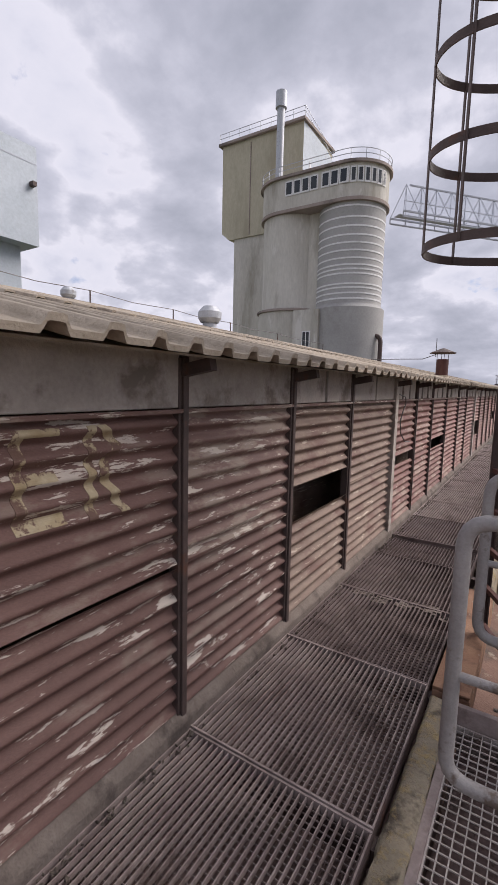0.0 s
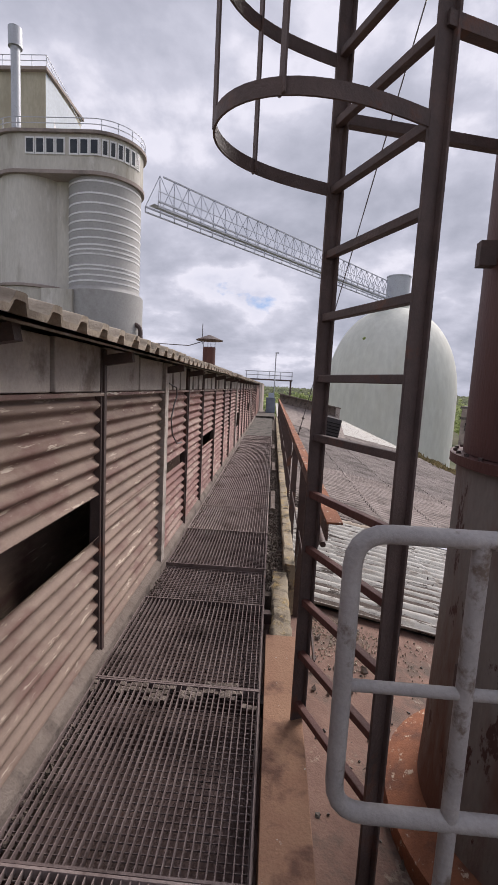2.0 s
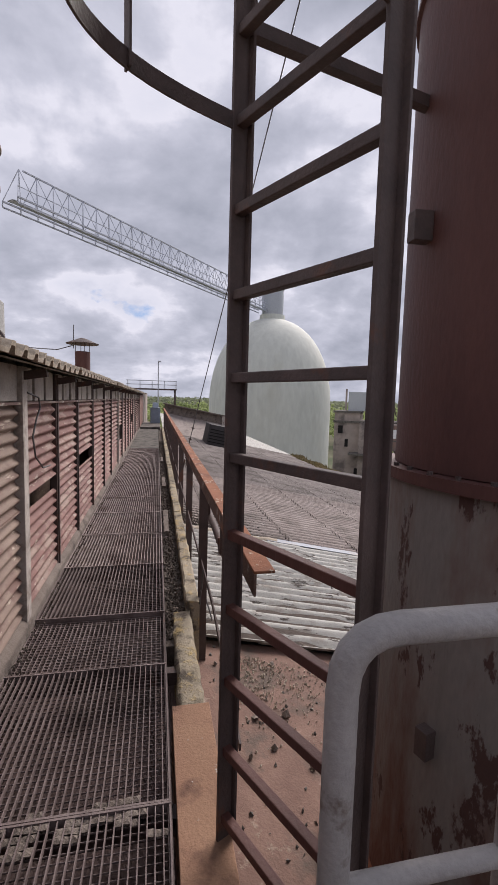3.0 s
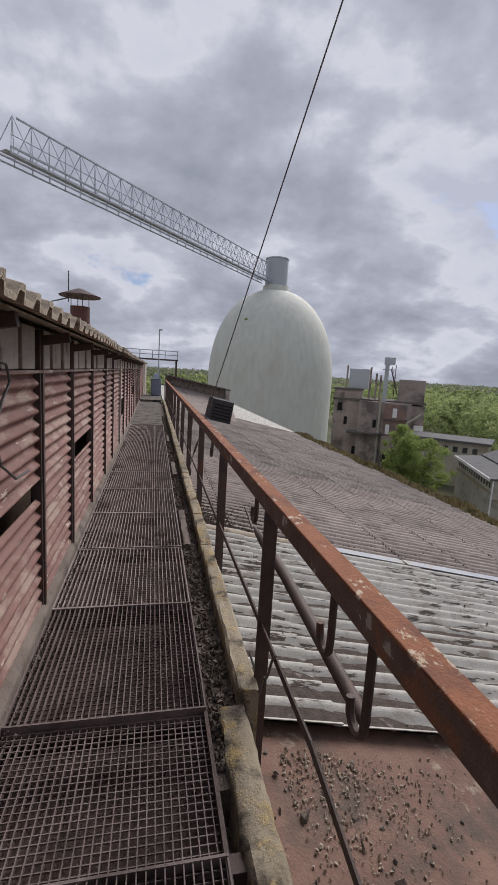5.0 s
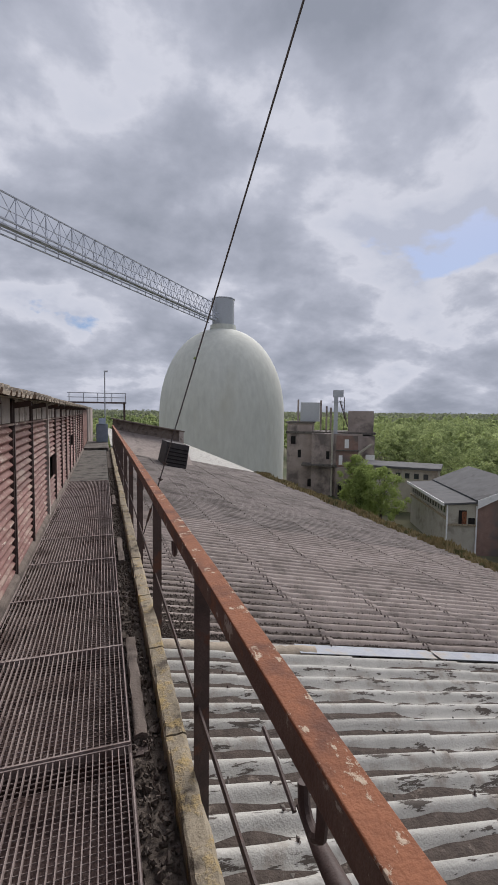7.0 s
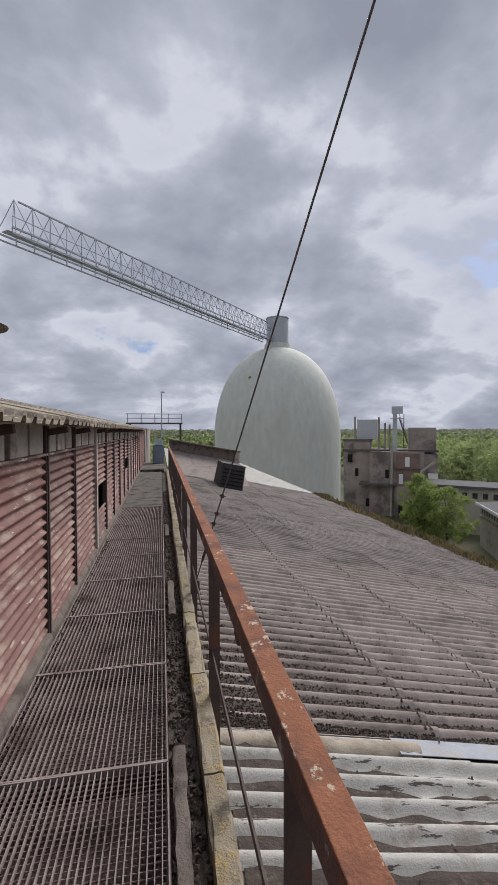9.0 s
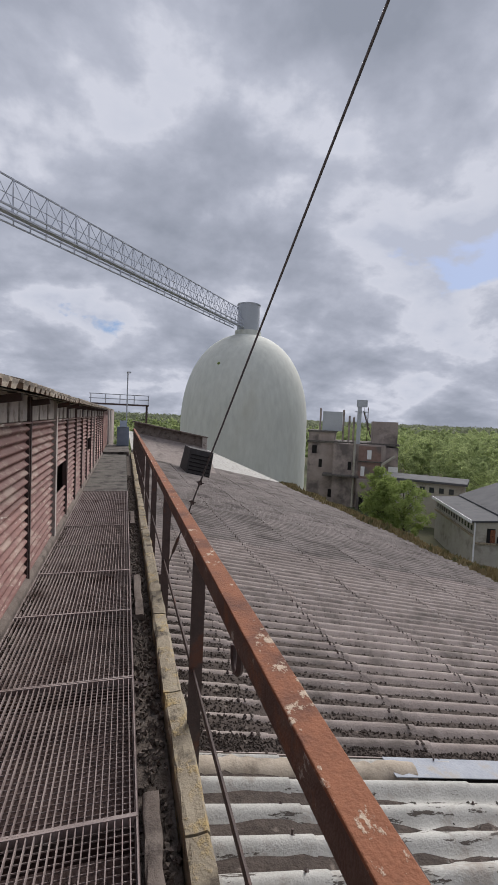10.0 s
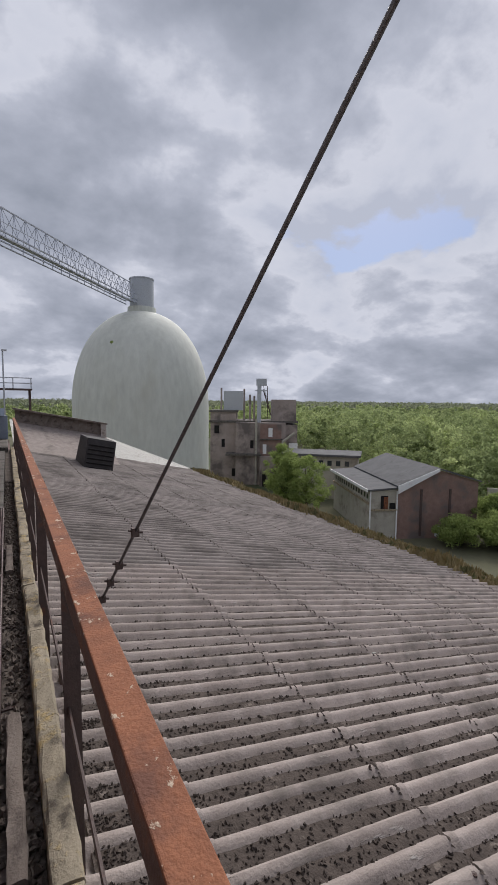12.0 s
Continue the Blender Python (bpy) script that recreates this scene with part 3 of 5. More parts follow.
def build_wall():
    wall = thing("wall_west", (WALL_X, 10, 0), "wall of rusty red-brown corrugated sheets between steel posts", "wall", kind="structure")
    rng = random.Random(11)

    def sheet(y0, y1, z0, z1, mat, tilt, lean):
        s = waves(y1 - y0, z1 - z0, 0.0755, 0.0155, 0.002, 10)
        # wave axis to world z, length to world y
        turn = Matrix(((0, 0, 1, 0), (1, 0, 0, 0), (0, 1, 0, 0), (0, 0, 0, 1)))
        me = s.mesh("corrugated_sheet", mat, 60)
        place("corrugated_sheet", me, (WALL_X - 0.018, y0, z0), wall, Euler((tilt, lean, 0)).to_matrix().to_4x4() @ turn)

    for i, (a, b) in enumerate(zip(POSTS, POSTS[1:])):
        mat = SHEET_BROWN if b < 2.8 else SHEET_TAN if b < 5.0 else SHEET_RED
        a2, b2 = a + 0.022, b - 0.022
        tilt = rng.uniform(-0.004, 0.004)
        hi, lo = GAPS.get(i, (0.77, 0.785))
        plain = i == 3
        sheet(a2, b2, hi, SHEET_TOP, SHEET_RUSTY if plain else mat, 0 if plain else tilt, 0 if plain else rng.uniform(-0.004, 0.008))
        sheet(a2, b2, SHEET_LOW, lo, SHEET_RUSTY if b < 2.8 else mat, rng.uniform(-0.012, 0.006) if i in GAPS else tilt, rng.uniform(-0.004, 0.008))
    for i, y in enumerate(POSTS):
        light = i in (7, 13, 19)
        w = 0.05 if light else 0.017
        s = Shape().box(WALL_X - 0.06, WALL_X + (0.022 if light else 0.014), y - w, y + w, 0.04, 1.655)
        # dark posts get an added strip on one side that stands for their shadow
        if not light:
            s.box(WALL_X - 0.05, WALL_X + 0.004, y - 0.034, y - w, 0.04, 1.65)
        part("wall_post", s, BAND if light else DARK_STEEL, wall, "grey weathered post" if light else "", bevel=0.004)
    part("top_rail", Shape().box(WALL_X - 0.03, WALL_X + 0.012, POSTS[0], 23.3, SHEET_TOP - 0.004, SHEET_TOP + 0.012), SHEET_BROWN, wall, "dark steel rail above the sheets")
    part("base_kerb", Shape().prism([(WALL_X - 0.2, -0.35), (WALL_X + 0.035, -0.35), (WALL_X + 0.03, 0.05), (WALL_X - 0.01, 0.09), (WALL_X - 0.2, 0.09)], 1, -6, 27.4), PALE_CONCRETE, wall, "grey concrete base kerb", bevel=0.01)
    # plaster band in pieces between dark gaps
    for a, b in zip(POSTS, POSTS[1:]):
        k = 1 if b < 2.8 else 2 if b < 5 else 3
        for e in range(k):
            y0, y1 = a + 0.03 + (b - a - 0.03) * e / k, a + (b - a) * (e + 1) / k - (0.012 if e < k - 1 else 0.03) - (0.05 if b > 5 else 0)
            part("band_panel", Shape().box(WALL_X - 0.12, WALL_X - 0.004 + rng.uniform(-0.006, 0.004), y0, y1, 1.446, 1.655 + rng.uniform(0, 0.015)), BAND, wall, bevel=0.006)
    part("band_backing", Shape().box(WALL_X - 0.22, WALL_X - 0.14, POSTS[0], 23.3, 1.44, 1.75), DARK_CONCRETE, wall, "dark backing behind the band")
    part("inner_lining", Shape().box(WALL_X - 0.42, WALL_X - 0.36, POSTS[0], 23.3, -0.3, 1.58), SHEET_TAN, wall, "dull brown lining behind the openings")
    part("end_panel", Shape().box(WALL_X - 0.1, WALL_X + 0.02, 23.3, 27.4, 0.09, 1.6), SHEET_RED, wall, "plain brown end panel")
    def painted(strokes, label):
        g = Shape()
        for y0, z0, y1, z1, w in strokes:
            n = max(2, int(abs(z1 - z0) / 0.006) + 1)
            for k in range(n):
                za, zb = z0 + (z1 - z0) * k / n, z0 + (z1 - z0) * (k + 1) / n
                q = []
                for t, z in ((k / n, za), ((k + 1) / n, zb)):
                    yc = y0 + (y1 - y0) * t
                    x = WALL_X - 0.0155 + 0.0155 * math.cos(2 * math.pi * (z - 0.782) / 0.0755)
                    q += [(x, yc - w / 2, z), (x, yc + w / 2, z), (x - 0.003, yc + w / 2, z), (x - 0.003, yc - w / 2, z)]
                g.add(q, ((0, 4, 5, 1), (2, 6, 7, 3), (0, 3, 7, 4), (1, 5, 6, 2), (0, 1, 2, 3), (7, 6, 5, 4)))
        part("painted_letter", g, YELLOW, wall, label)
    painted([(1.04, 1.40, 1.04, 1.09, .035), (1.10, 1.40, 1.10, 1.375, .14), (1.11, 1.265, 1.11, 1.235, .10), (1.11, 1.125, 1.11, 1.09, .16)], "faded yellow painted letter E")
    painted([(1.29, 1.40, 1.29, 1.07, .035), (1.33, 1.40, 1.40, 1.33, .04), (1.40, 1.33, 1.33, 1.23, .04), (1.34, 1.23, 1.43, 1.08, .04)], "faded yellow painted letter R")


build_wall()
hang = thing("wall_cable", (WALL_X + 0.02, 5.15, 1.4), "thin dark cable looping down the wall beside a post", "cable")
part("cable", Shape().tube([(WALL_X + 0.02, 5.04, 1.50), (WALL_X + 0.04, 5.22, 1.47), (WALL_X + 0.03, 5.30, 1.40), (WALL_X + 0.03, 5.20, 1.33), (WALL_X + 0.03, 5.10, 1.22), (WALL_X + 0.03, 5.16, 1.08), (WALL_X + 0.03, 5.35, 0.98), (WALL_X + 0.02, 5.6, 0.96)], 0.006, 6), CABLE, hang, smooth=40)
EAVE_X, EAVE_Z, RIDGE_X, RIDGE_Z = -0.62, 1.655, -6.0, 2.80


def build_left_roof():
    roof = thing("roof_west", (-3, 10, 1.66), "corrugated tan fibre-cement roof over the shed", "roof", kind="structure")
    slope = math.atan2(RIDGE_Z - EAVE_Z, EAVE_X - RIDGE_X)
    length = math.hypot(RIDGE_Z - EAVE_Z, EAVE_X - RIDGE_X)
    me1 = waves(1.6, 1.062, 0.177, 0.017, 0.020, 22, 6.0).mesh("roof_sheet", ROOF_TAN, 60)
    me2 = waves(length - 1.5, 1.062, 0.177, 0.017, 0.010, 22, 6.0).mesh("roof_sheet", ROOF_TAN, 60)
    rng = random.Random(21)
    y = -5.0
    while y < 27:
        for me, d, up in ((me1, 0.0, 0.0), (me2, 1.5, 0.012)):
            m = Matrix.Translation((EAVE_X, y, EAVE_Z + 0.03)) @ Euler((0, slope, 0)).to_matrix().to_4x4() @ Matrix.Translation((-d - (1.6 if d == 0 else length - 1.5), 0, up))
            m = Matrix.Translation((rng.uniform(-0.012, 0.012), 0, rng.uniform(-0.003, 0.003))) @ m
            place("roof_sheet", me, m.translation, roof, m.to_3x3().to_4x4())
        y += 1.058
    for y in POSTS:
        part("eave_bracket", Shape().bar((WALL_X - 0.1, y, 1.58), (EAVE_X - 0.1, y, EAVE_Z - 0.03), 0.04, 0.05), DARK_STEEL, roof)
    part("soffit", Shape().add([(EAVE_X - 0.08, -5, EAVE_Z - 0.012), (EAVE_X - 0.08, 27, EAVE_Z - 0.012), (-1.1, 27, EAVE_Z + 0.09), (-1.1, -5, EAVE_Z + 0.09),
                               (EAVE_X - 0.08, -5, EAVE_Z - 0.004), (EAVE_X - 0.08, 27, EAVE_Z - 0.004), (-1.1, 27, EAVE_Z + 0.1), (-1.1, -5, EAVE_Z + 0.1)],
                              ((3, 2, 1, 0), (4, 5, 6, 7), (0, 1, 5, 4), (1, 2, 6, 5), (2, 3, 7, 6), (3, 0, 4, 7))), ROOF_TAN, roof)
    back = math.tan(slope)
    s = Shape()
    s.add([(RIDGE_X, -5, RIDGE_Z), (RIDGE_X, 27, RIDGE_Z), (-11.4, 27, RIDGE_Z - back * 5.4), (-11.4, -5, RIDGE_Z - back * 5.4),
           (RIDGE_X, -5, RIDGE_Z + .03), (RIDGE_X, 27, RIDGE_Z + .03), (-11.4, 27, RIDGE_Z + .03 - back * 5.4), (-11.4, -5, RIDGE_Z + .03 - back * 5.4)],
          ((0, 1, 2, 3), (7, 6, 5, 4), (0, 4, 5, 1), (1, 5, 6, 2), (2, 6, 7, 3), (3, 7, 4, 0)))
    part("back_slope", s, ROOF_TAN, roof)


build_left_roof()
# Unseen walls and floor, added so the shed's inside stays dark
setting("wall_back", Shape().box(-11.3, -11.0, -5, 27, -21, 1.68), PLANT, "unseen far side wall added to close off the shed", category="wall")
setting("wall_shed_south", Shape().box(-11.0, WALL_X - 0.25, -5.0, -4.8, -21, 1.6), PLANT, category="wall")
setting("wall_shed_north", Shape().box(-11.0, WALL_X - 0.25, 26.8, 27, -21, 1.6), PLANT, category="wall")
setting("floor_shed", Shape().box(-11.0, WALL_X - 0.25, -4.8, 26.8, -1.6, -1.4), DARK_CONCRETE, category="floor")

# ---- lower roof ----
ROOF_A, ROOF_M = -0.40, -0.205


def roof_z(x):
    return ROOF_A + ROOF_M * x


ROOF_ROWS = [0.28, 0.80, 2.05, 3.30, 4.55, 5.80, 7.05, 8.30, 9.35]


def roof_lift(x):
    """Each row of sheets lies on the row below it."""
    i = max(k for k, v in enumerate(ROOF_ROWS) if v <= x + 1e-6)
    return 0.0055 * (len(ROOF_ROWS) - i) + 0.006 * (x - ROOF_ROWS[i])


def build_lower_roof():
    roof = thing("roof_east", (5, 15, -1.5), "long grey corrugated fibre-cement roof sloping away from the walkway", "roof", kind="structure")
    slope = -math.atan(ROOF_M)
    rng = random.Random(5)
    xs = ROOF_ROWS
    meshes = {}
    for i, (a, b) in enumerate(zip(xs, xs[1:])):
        ln = (b - a) / math.cos(slope) + 0.06
        for kind in (ROOF_WHITE, ROOF, ROOF_DARK):
            key = (round(ln, 2), kind.name)
            if key not in meshes:
                meshes[key] = waves(ln, 1.066, 0.177, 0.030, 0.006, 12).mesh("roof_sheet", kind, 60)
        rows = [5.42 + 1.055 * k for k in range(3)] + [8.62 + 1.058 * k for k in range(21)]
        for k, y in enumerate(rows):
            lift = roof_lift(a)
            m = Matrix.Translation((a, y, roof_z(a) + lift + rng.uniform(0.0, 0.006))) @ Euler((rng.uniform(.001, .008), slope - 0.006, 0)).to_matrix().to_4x4()
            kind = ROOF_WHITE if k < 3 else ROOF_DARK if y > 13.4 else ROOF
            place("roof_sheet", meshes[(round(ln, 2), kind.name)], m.translation, roof, m.to_3x3().to_4x4())
    # bolts along the laps
    s = Shape()
    for x in xs[1:-1]:
        for k in range(125):
            if rng.random() < (0.8 if k > 17 else 0.25):
                y = 5.42 + 0.177 * k
                z = roof_z(x - 0.05) + roof_lift(x - 0.05) + 0.03
                h = rng.uniform(0.006, 0.034)
                lean = rng.uniform(-0.01, 0.01)
                s.tube([(x - 0.05, y, z - 0.02), (x - 0.05, y, z + 0.006)], 0.014, 6)
                s.tube([(x - 0.05, y, z), (x - 0.05 + lean, y + lean, z + h)], 0.0065, 6)
    tagged(part("sheet_bolts", s, DARK_STEEL, roof), kind="stuff")
    # ridge strip between white and grey sheets
    fl = Shape()
    for a, b in ((0.30, 1.6), (1.6, 3.2), (3.2, 5.6), (5.6, 9.3)):
        q = Shape().box(0, b - a - 0.01, 0, 0.17, 0, 0.006, Matrix.Translation((a, 8.45, roof_z(a) + 0.085)) @ Euler((0, slope, 0)).to_matrix().to_4x4())
        if a > 1:
            part("flashing_strip", q, FLASHING, roof, "bluish metal flashing strip", bevel=0.002)
    rm = random.Random(12)
    bed = [(0.27 + 0.055 * k, 8.53 + rm.uniform(-.008, .008), roof_z(0.27 + 0.055 * k) + 0.022 + rm.uniform(-.008, .008)) for k in range(28)]
    part("ridge_mortar", Shape().tube(bed, [0.085 + rm.uniform(-.012, .012) for _ in bed], 14), ROOF_TAN, roof, "rough grey mortar bedding over the joint", smooth=50)
    # dark strips along the sheet ends, lap shade put in as lumps
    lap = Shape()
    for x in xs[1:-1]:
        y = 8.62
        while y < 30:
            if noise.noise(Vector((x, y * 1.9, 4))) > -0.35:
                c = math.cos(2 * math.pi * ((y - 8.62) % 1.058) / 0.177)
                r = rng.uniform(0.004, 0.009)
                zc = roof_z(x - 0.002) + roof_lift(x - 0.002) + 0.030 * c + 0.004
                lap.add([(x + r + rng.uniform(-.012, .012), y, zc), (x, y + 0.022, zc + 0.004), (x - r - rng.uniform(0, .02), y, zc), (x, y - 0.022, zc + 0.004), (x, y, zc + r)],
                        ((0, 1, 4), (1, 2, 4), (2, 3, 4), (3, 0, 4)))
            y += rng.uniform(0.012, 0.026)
    tagged(part("lap_dirt", lap, LITTER_SHADE, roof, "dark strips standing for shade along the sheet laps"), kind="stuff")

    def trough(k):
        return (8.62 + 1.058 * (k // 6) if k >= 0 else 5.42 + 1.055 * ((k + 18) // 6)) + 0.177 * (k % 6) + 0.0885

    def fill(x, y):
        """Height of the litter and shade strips over the middle of the waves."""
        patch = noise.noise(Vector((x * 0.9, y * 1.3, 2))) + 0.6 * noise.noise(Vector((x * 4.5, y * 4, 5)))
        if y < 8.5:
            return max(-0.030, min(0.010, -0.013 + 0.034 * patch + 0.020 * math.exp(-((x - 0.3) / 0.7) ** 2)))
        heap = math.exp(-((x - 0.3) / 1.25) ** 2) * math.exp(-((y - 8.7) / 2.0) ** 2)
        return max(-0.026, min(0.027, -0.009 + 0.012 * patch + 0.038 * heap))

    # litter in every trough, with the waves' shade put into its dark colour
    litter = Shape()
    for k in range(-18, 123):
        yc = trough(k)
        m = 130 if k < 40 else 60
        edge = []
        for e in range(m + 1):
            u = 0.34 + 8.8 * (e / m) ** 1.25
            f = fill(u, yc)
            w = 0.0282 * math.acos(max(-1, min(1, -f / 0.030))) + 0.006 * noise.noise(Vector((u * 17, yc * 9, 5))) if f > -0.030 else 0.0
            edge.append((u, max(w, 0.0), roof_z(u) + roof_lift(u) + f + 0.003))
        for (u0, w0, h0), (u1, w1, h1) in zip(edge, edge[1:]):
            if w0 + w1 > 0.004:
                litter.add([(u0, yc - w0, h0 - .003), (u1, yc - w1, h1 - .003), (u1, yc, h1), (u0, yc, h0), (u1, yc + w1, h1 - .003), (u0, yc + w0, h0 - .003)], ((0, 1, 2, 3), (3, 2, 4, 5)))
    tagged(part("trough_litter", litter, LITTER_SHADE, roof, "leaf litter in the roof troughs, darkened to stand for their shade"), kind="stuff")

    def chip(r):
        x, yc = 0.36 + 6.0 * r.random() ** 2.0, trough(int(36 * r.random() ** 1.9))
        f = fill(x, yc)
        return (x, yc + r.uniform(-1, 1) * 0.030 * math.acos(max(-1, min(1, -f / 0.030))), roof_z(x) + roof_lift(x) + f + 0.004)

    tagged(part("leaf_litter", lumps(16000, rng, chip, (0.005, 0.017)), LITTER_SHADE, roof, "broken leaves and chips deepening the coloured-in trough shade"), kind="stuff")

    def crumb(r):
        x, yc = 0.4 + 3.2 * r.random() ** 1.5, trough(r.randrange(-18, 0))
        return (x, yc + r.gauss(0, 0.016), roof_z(x) + roof_lift(x) - 0.022)

    tagged(part("dark_crumbs", lumps(420, rng, crumb, (0.008, 0.028)), DARK_CONCRETE, roof, "dark crumbs lying on the white sheets"), kind="stuff")
    s = Shape()
    for k in range(60):
        x, y = rng.uniform(0.5, 8), rng.uniform(9, 24)
        m = Matrix.Translation((x, y, roof_z(x) + 0.03)) @ Euler((rng.uniform(0, 6), rng.uniform(0, 6), 0)).to_matrix().to_4x4()
        r = rng.uniform(0.008, 0.024)
        s.box(-r, r, -r * .7, r * .7, -r * .4, r * .4, m)
    tagged(part("roof_stones", s, ROOF_WHITE, roof, "pale chips scattered on the sheets"), kind="stuff")
    part("eave_moss", moss_strip(), MOSS, roof, "dry moss and grass along the eave")


def build_rebar():
    rod = thing("bent_rod", (0.42, 5.70, -0.45), "thin bent steel rod sticking up from the roof", "rod")
    part("rod", Shape().tube([(0.42, 5.70, -0.47), (0.415, 5.71, -0.40), (0.395, 5.76, -0.33), (0.37, 5.82, -0.26)], 0.007, 6), CABLE, rod, smooth=40)
    part("mortar_foot", lumps(26, random.Random(3), lambda r: (0.42 + r.gauss(0, .03), 5.70 + r.gauss(0, .035), -0.455), (0.012, 0.03)), PALE_CONCRETE, rod, "lump of mortar at its foot")


build_rebar()


def moss_strip():
    rng = random.Random(17)
    s = Shape()
    for _ in range(7000):
        y = rng.uniform(5.5, 31)
        x = 9.15 + rng.gauss(0, 0.17) + 0.08 * math.sin(y * 1.7)
        z = roof_z(x) + 0.02
        h = rng.uniform(0.06, 0.27) * (0.8 + 0.7 * noise.noise(Vector((y * 0.7, 3, 1))))
        r = rng.uniform(0.04, 0.12)
        a = rng.uniform(0, 6.28)
        s.add([(x + r * math.cos(a), y + r * math.sin(a), z - 0.03), (x + r * math.cos(a + 2.1), y + r * math.sin(a + 2.1), z - 0.03),
               (x + r * math.cos(a + 4.2), y + r * math.sin(a + 4.2), z - 0.03), (x + rng.uniform(-.05, .05), y + rng.uniform(-.05, .05), z + abs(h))],
              ((0, 1, 3), (1, 2, 3), (2, 0, 3), (2, 1, 0)))
    return s


build_lower_roof()
setting("roof_deck", Shape().prism([(0.05, -0.41), (9.3, -2.35), (9.3, -2.5), (0.05, -0.62)], 1, -4, 5.50), DECK, "stained red-brown flat roof deck beside the stack", category="roof")
setting("wall_roof_side", Shape().box(9.1, 9.3, -4, 31.5, -21, -2.42), PLANT, category="wall")
setting("roof_underside", Shape().prism([(0.26, -0.55), (9.1, -2.40), (9.1, -2.52), (0.26, -0.70)], 1, 5.42, 31.5), DARK_CONCRETE, category="roof")


# ---- rusty rail ----
def build_rusty_rail():
    rail = thing("guard_rail", (0.27, 10, -0.45), "rusty angle-iron guard rail with dark posts beside the walkway", "railing")
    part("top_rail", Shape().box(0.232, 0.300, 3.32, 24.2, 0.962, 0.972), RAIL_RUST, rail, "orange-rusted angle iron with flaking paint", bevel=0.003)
    part("rail_side", Shape().box(0.233, 0.241, 3.32, 24.2, 0.892, 0.962), RAIL_SIDE, rail, "dark brown side of the angle iron, darker than its top")
    for y in (5.22, 6.66, 8.28, 9.96, 11.65, 13.3, 15.0, 16.7, 18.4, 20.1, 21.8, 23.5):
        s = Shape().box(0.243, 0.308, y - 0.03, y - 0.022, roof_z(0.28) - 0.05, 0.96).box(0.300, 0.308, y - 0.022, y + 0.03, roof_z(0.28) - 0.05, 0.96)
        part("post", s, DARK_STEEL, rail)
    part("middle_bar", Shape().bar((0.262, 3.6, 0.16), (0.262, 4.5, 0.31), 0.008, 0.035).bar((0.262, 4.5, 0.31), (0.262, 24, 0.31), 0.008, 0.035), DARK_STEEL, rail, "thin dark flat bar")
    pipe = [(0.362, 4.36, 0.505), (0.362, 4.43, 0.51), (0.36, 5.2, 0.56), (0.358, 5.60, 0.562), (0.357, 5.72, 0.562), (0.355, 5.84, 0.565)]
    part("loose_pipe", Shape().tube(pipe, [0.020, 0.025, 0.026, 0.027, 0.021, 0.006], 12), DARK_STEEL, rail, "loose dark pipe with a torn end, paint flaking", smooth=40)
    part("pipe_strap", Shape().tube([(0.34, 5.83, 0.56), (0.34, 5.95, 0.60), (0.34, 6.06, 0.62)], 0.007, 6), DARK_STEEL, rail)
    part("pipe_strut", Shape().bar((0.318, 5.34, 0.90), (0.345, 5.47, 0.58), 0.03, 0.02), DARK_STEEL, rail, "short flat strut under the rail")
    for y, low in ((4.28, 0.555), (4.54, 0.63), (5.64, 0.70), (7.6, 0.70), (10.05, 0.70)):
        pts = [(0.315, y, 0.90), (0.315, y, low + 0.02)] + [(0.315, y + 0.045 - 0.045 * math.cos(a), low - 0.045 * math.sin(a)) for a in (0.5, 1.1, 1.57, 2.1, 2.8)] + [(0.315, y + 0.092, low + 0.03)]
        part("hook", Shape().tube(pts, 0.0135, 8), DARK_STEEL, rail, smooth=40)
    cable = [(0.25, 4.9 + 0.02 * k, 0.35 - 0.03 * k + 0.02 * math.sin(k)) for k in range(14)]
    part("cable_end", Shape().tube(cable, 0.006, 6), CABLE, rail, smooth=40)


build_rusty_rail()


# ---- grey pipe rails of the side platform ----
def bend(points, r, n=5):
    """Rounds the corners of a path."""
    pts = [Vector(p) for p in points]
    out = [pts[0]]
    for a, b, c in zip(pts, pts[1:], pts[2:]):
        u, w = (a - b).normalized(), (c - b).normalized()
        p, q = b + u * r, b + w * r
        for i in range(n + 1):
            t = i / n
            out.append(p * (1 - t) ** 2 + b * 2 * t * (1 - t) + q * t * t)
    return out + [pts[-1]]


def pipe_rail(x, y, low, top, label):
    rail = thing("pipe_rail", (x + 0.5, y, -0.2), label, "railing", "grey pipe rails")
    loop = bend([(2.4, y, low), (x, y, low), (x, y, top), (2.4, y, top)], 0.09)
    part("pipe_loop", Shape().tube(loop, 0.0245, 16), GREY_PIPE, rail, smooth=40)
    part("middle_pipe", Shape().tube([(x + 0.01, y, low + 0.37), (2.4, y, low + 0.37)], 0.016, 12), GREY_PIPE, rail, smooth=40)
    for dx in (0.31, 1.1, 1.9):
        part("post", Shape().tube([(x + dx, y, roof_z(x + dx) - 0.3 if dx > 1 else -0.75), (x + dx, y, top)], 0.0225, 14), GREY_PIPE, rail, smooth=40)
    return rail


pipe_rail(0.205, 2.61, 0.385, 1.165, "grey pipe railing with worn paint beside the ladder")
pipe_rail(0.20, 1.84, 0.26, 1.15, "grey pipe railing with worn paint at the platform")


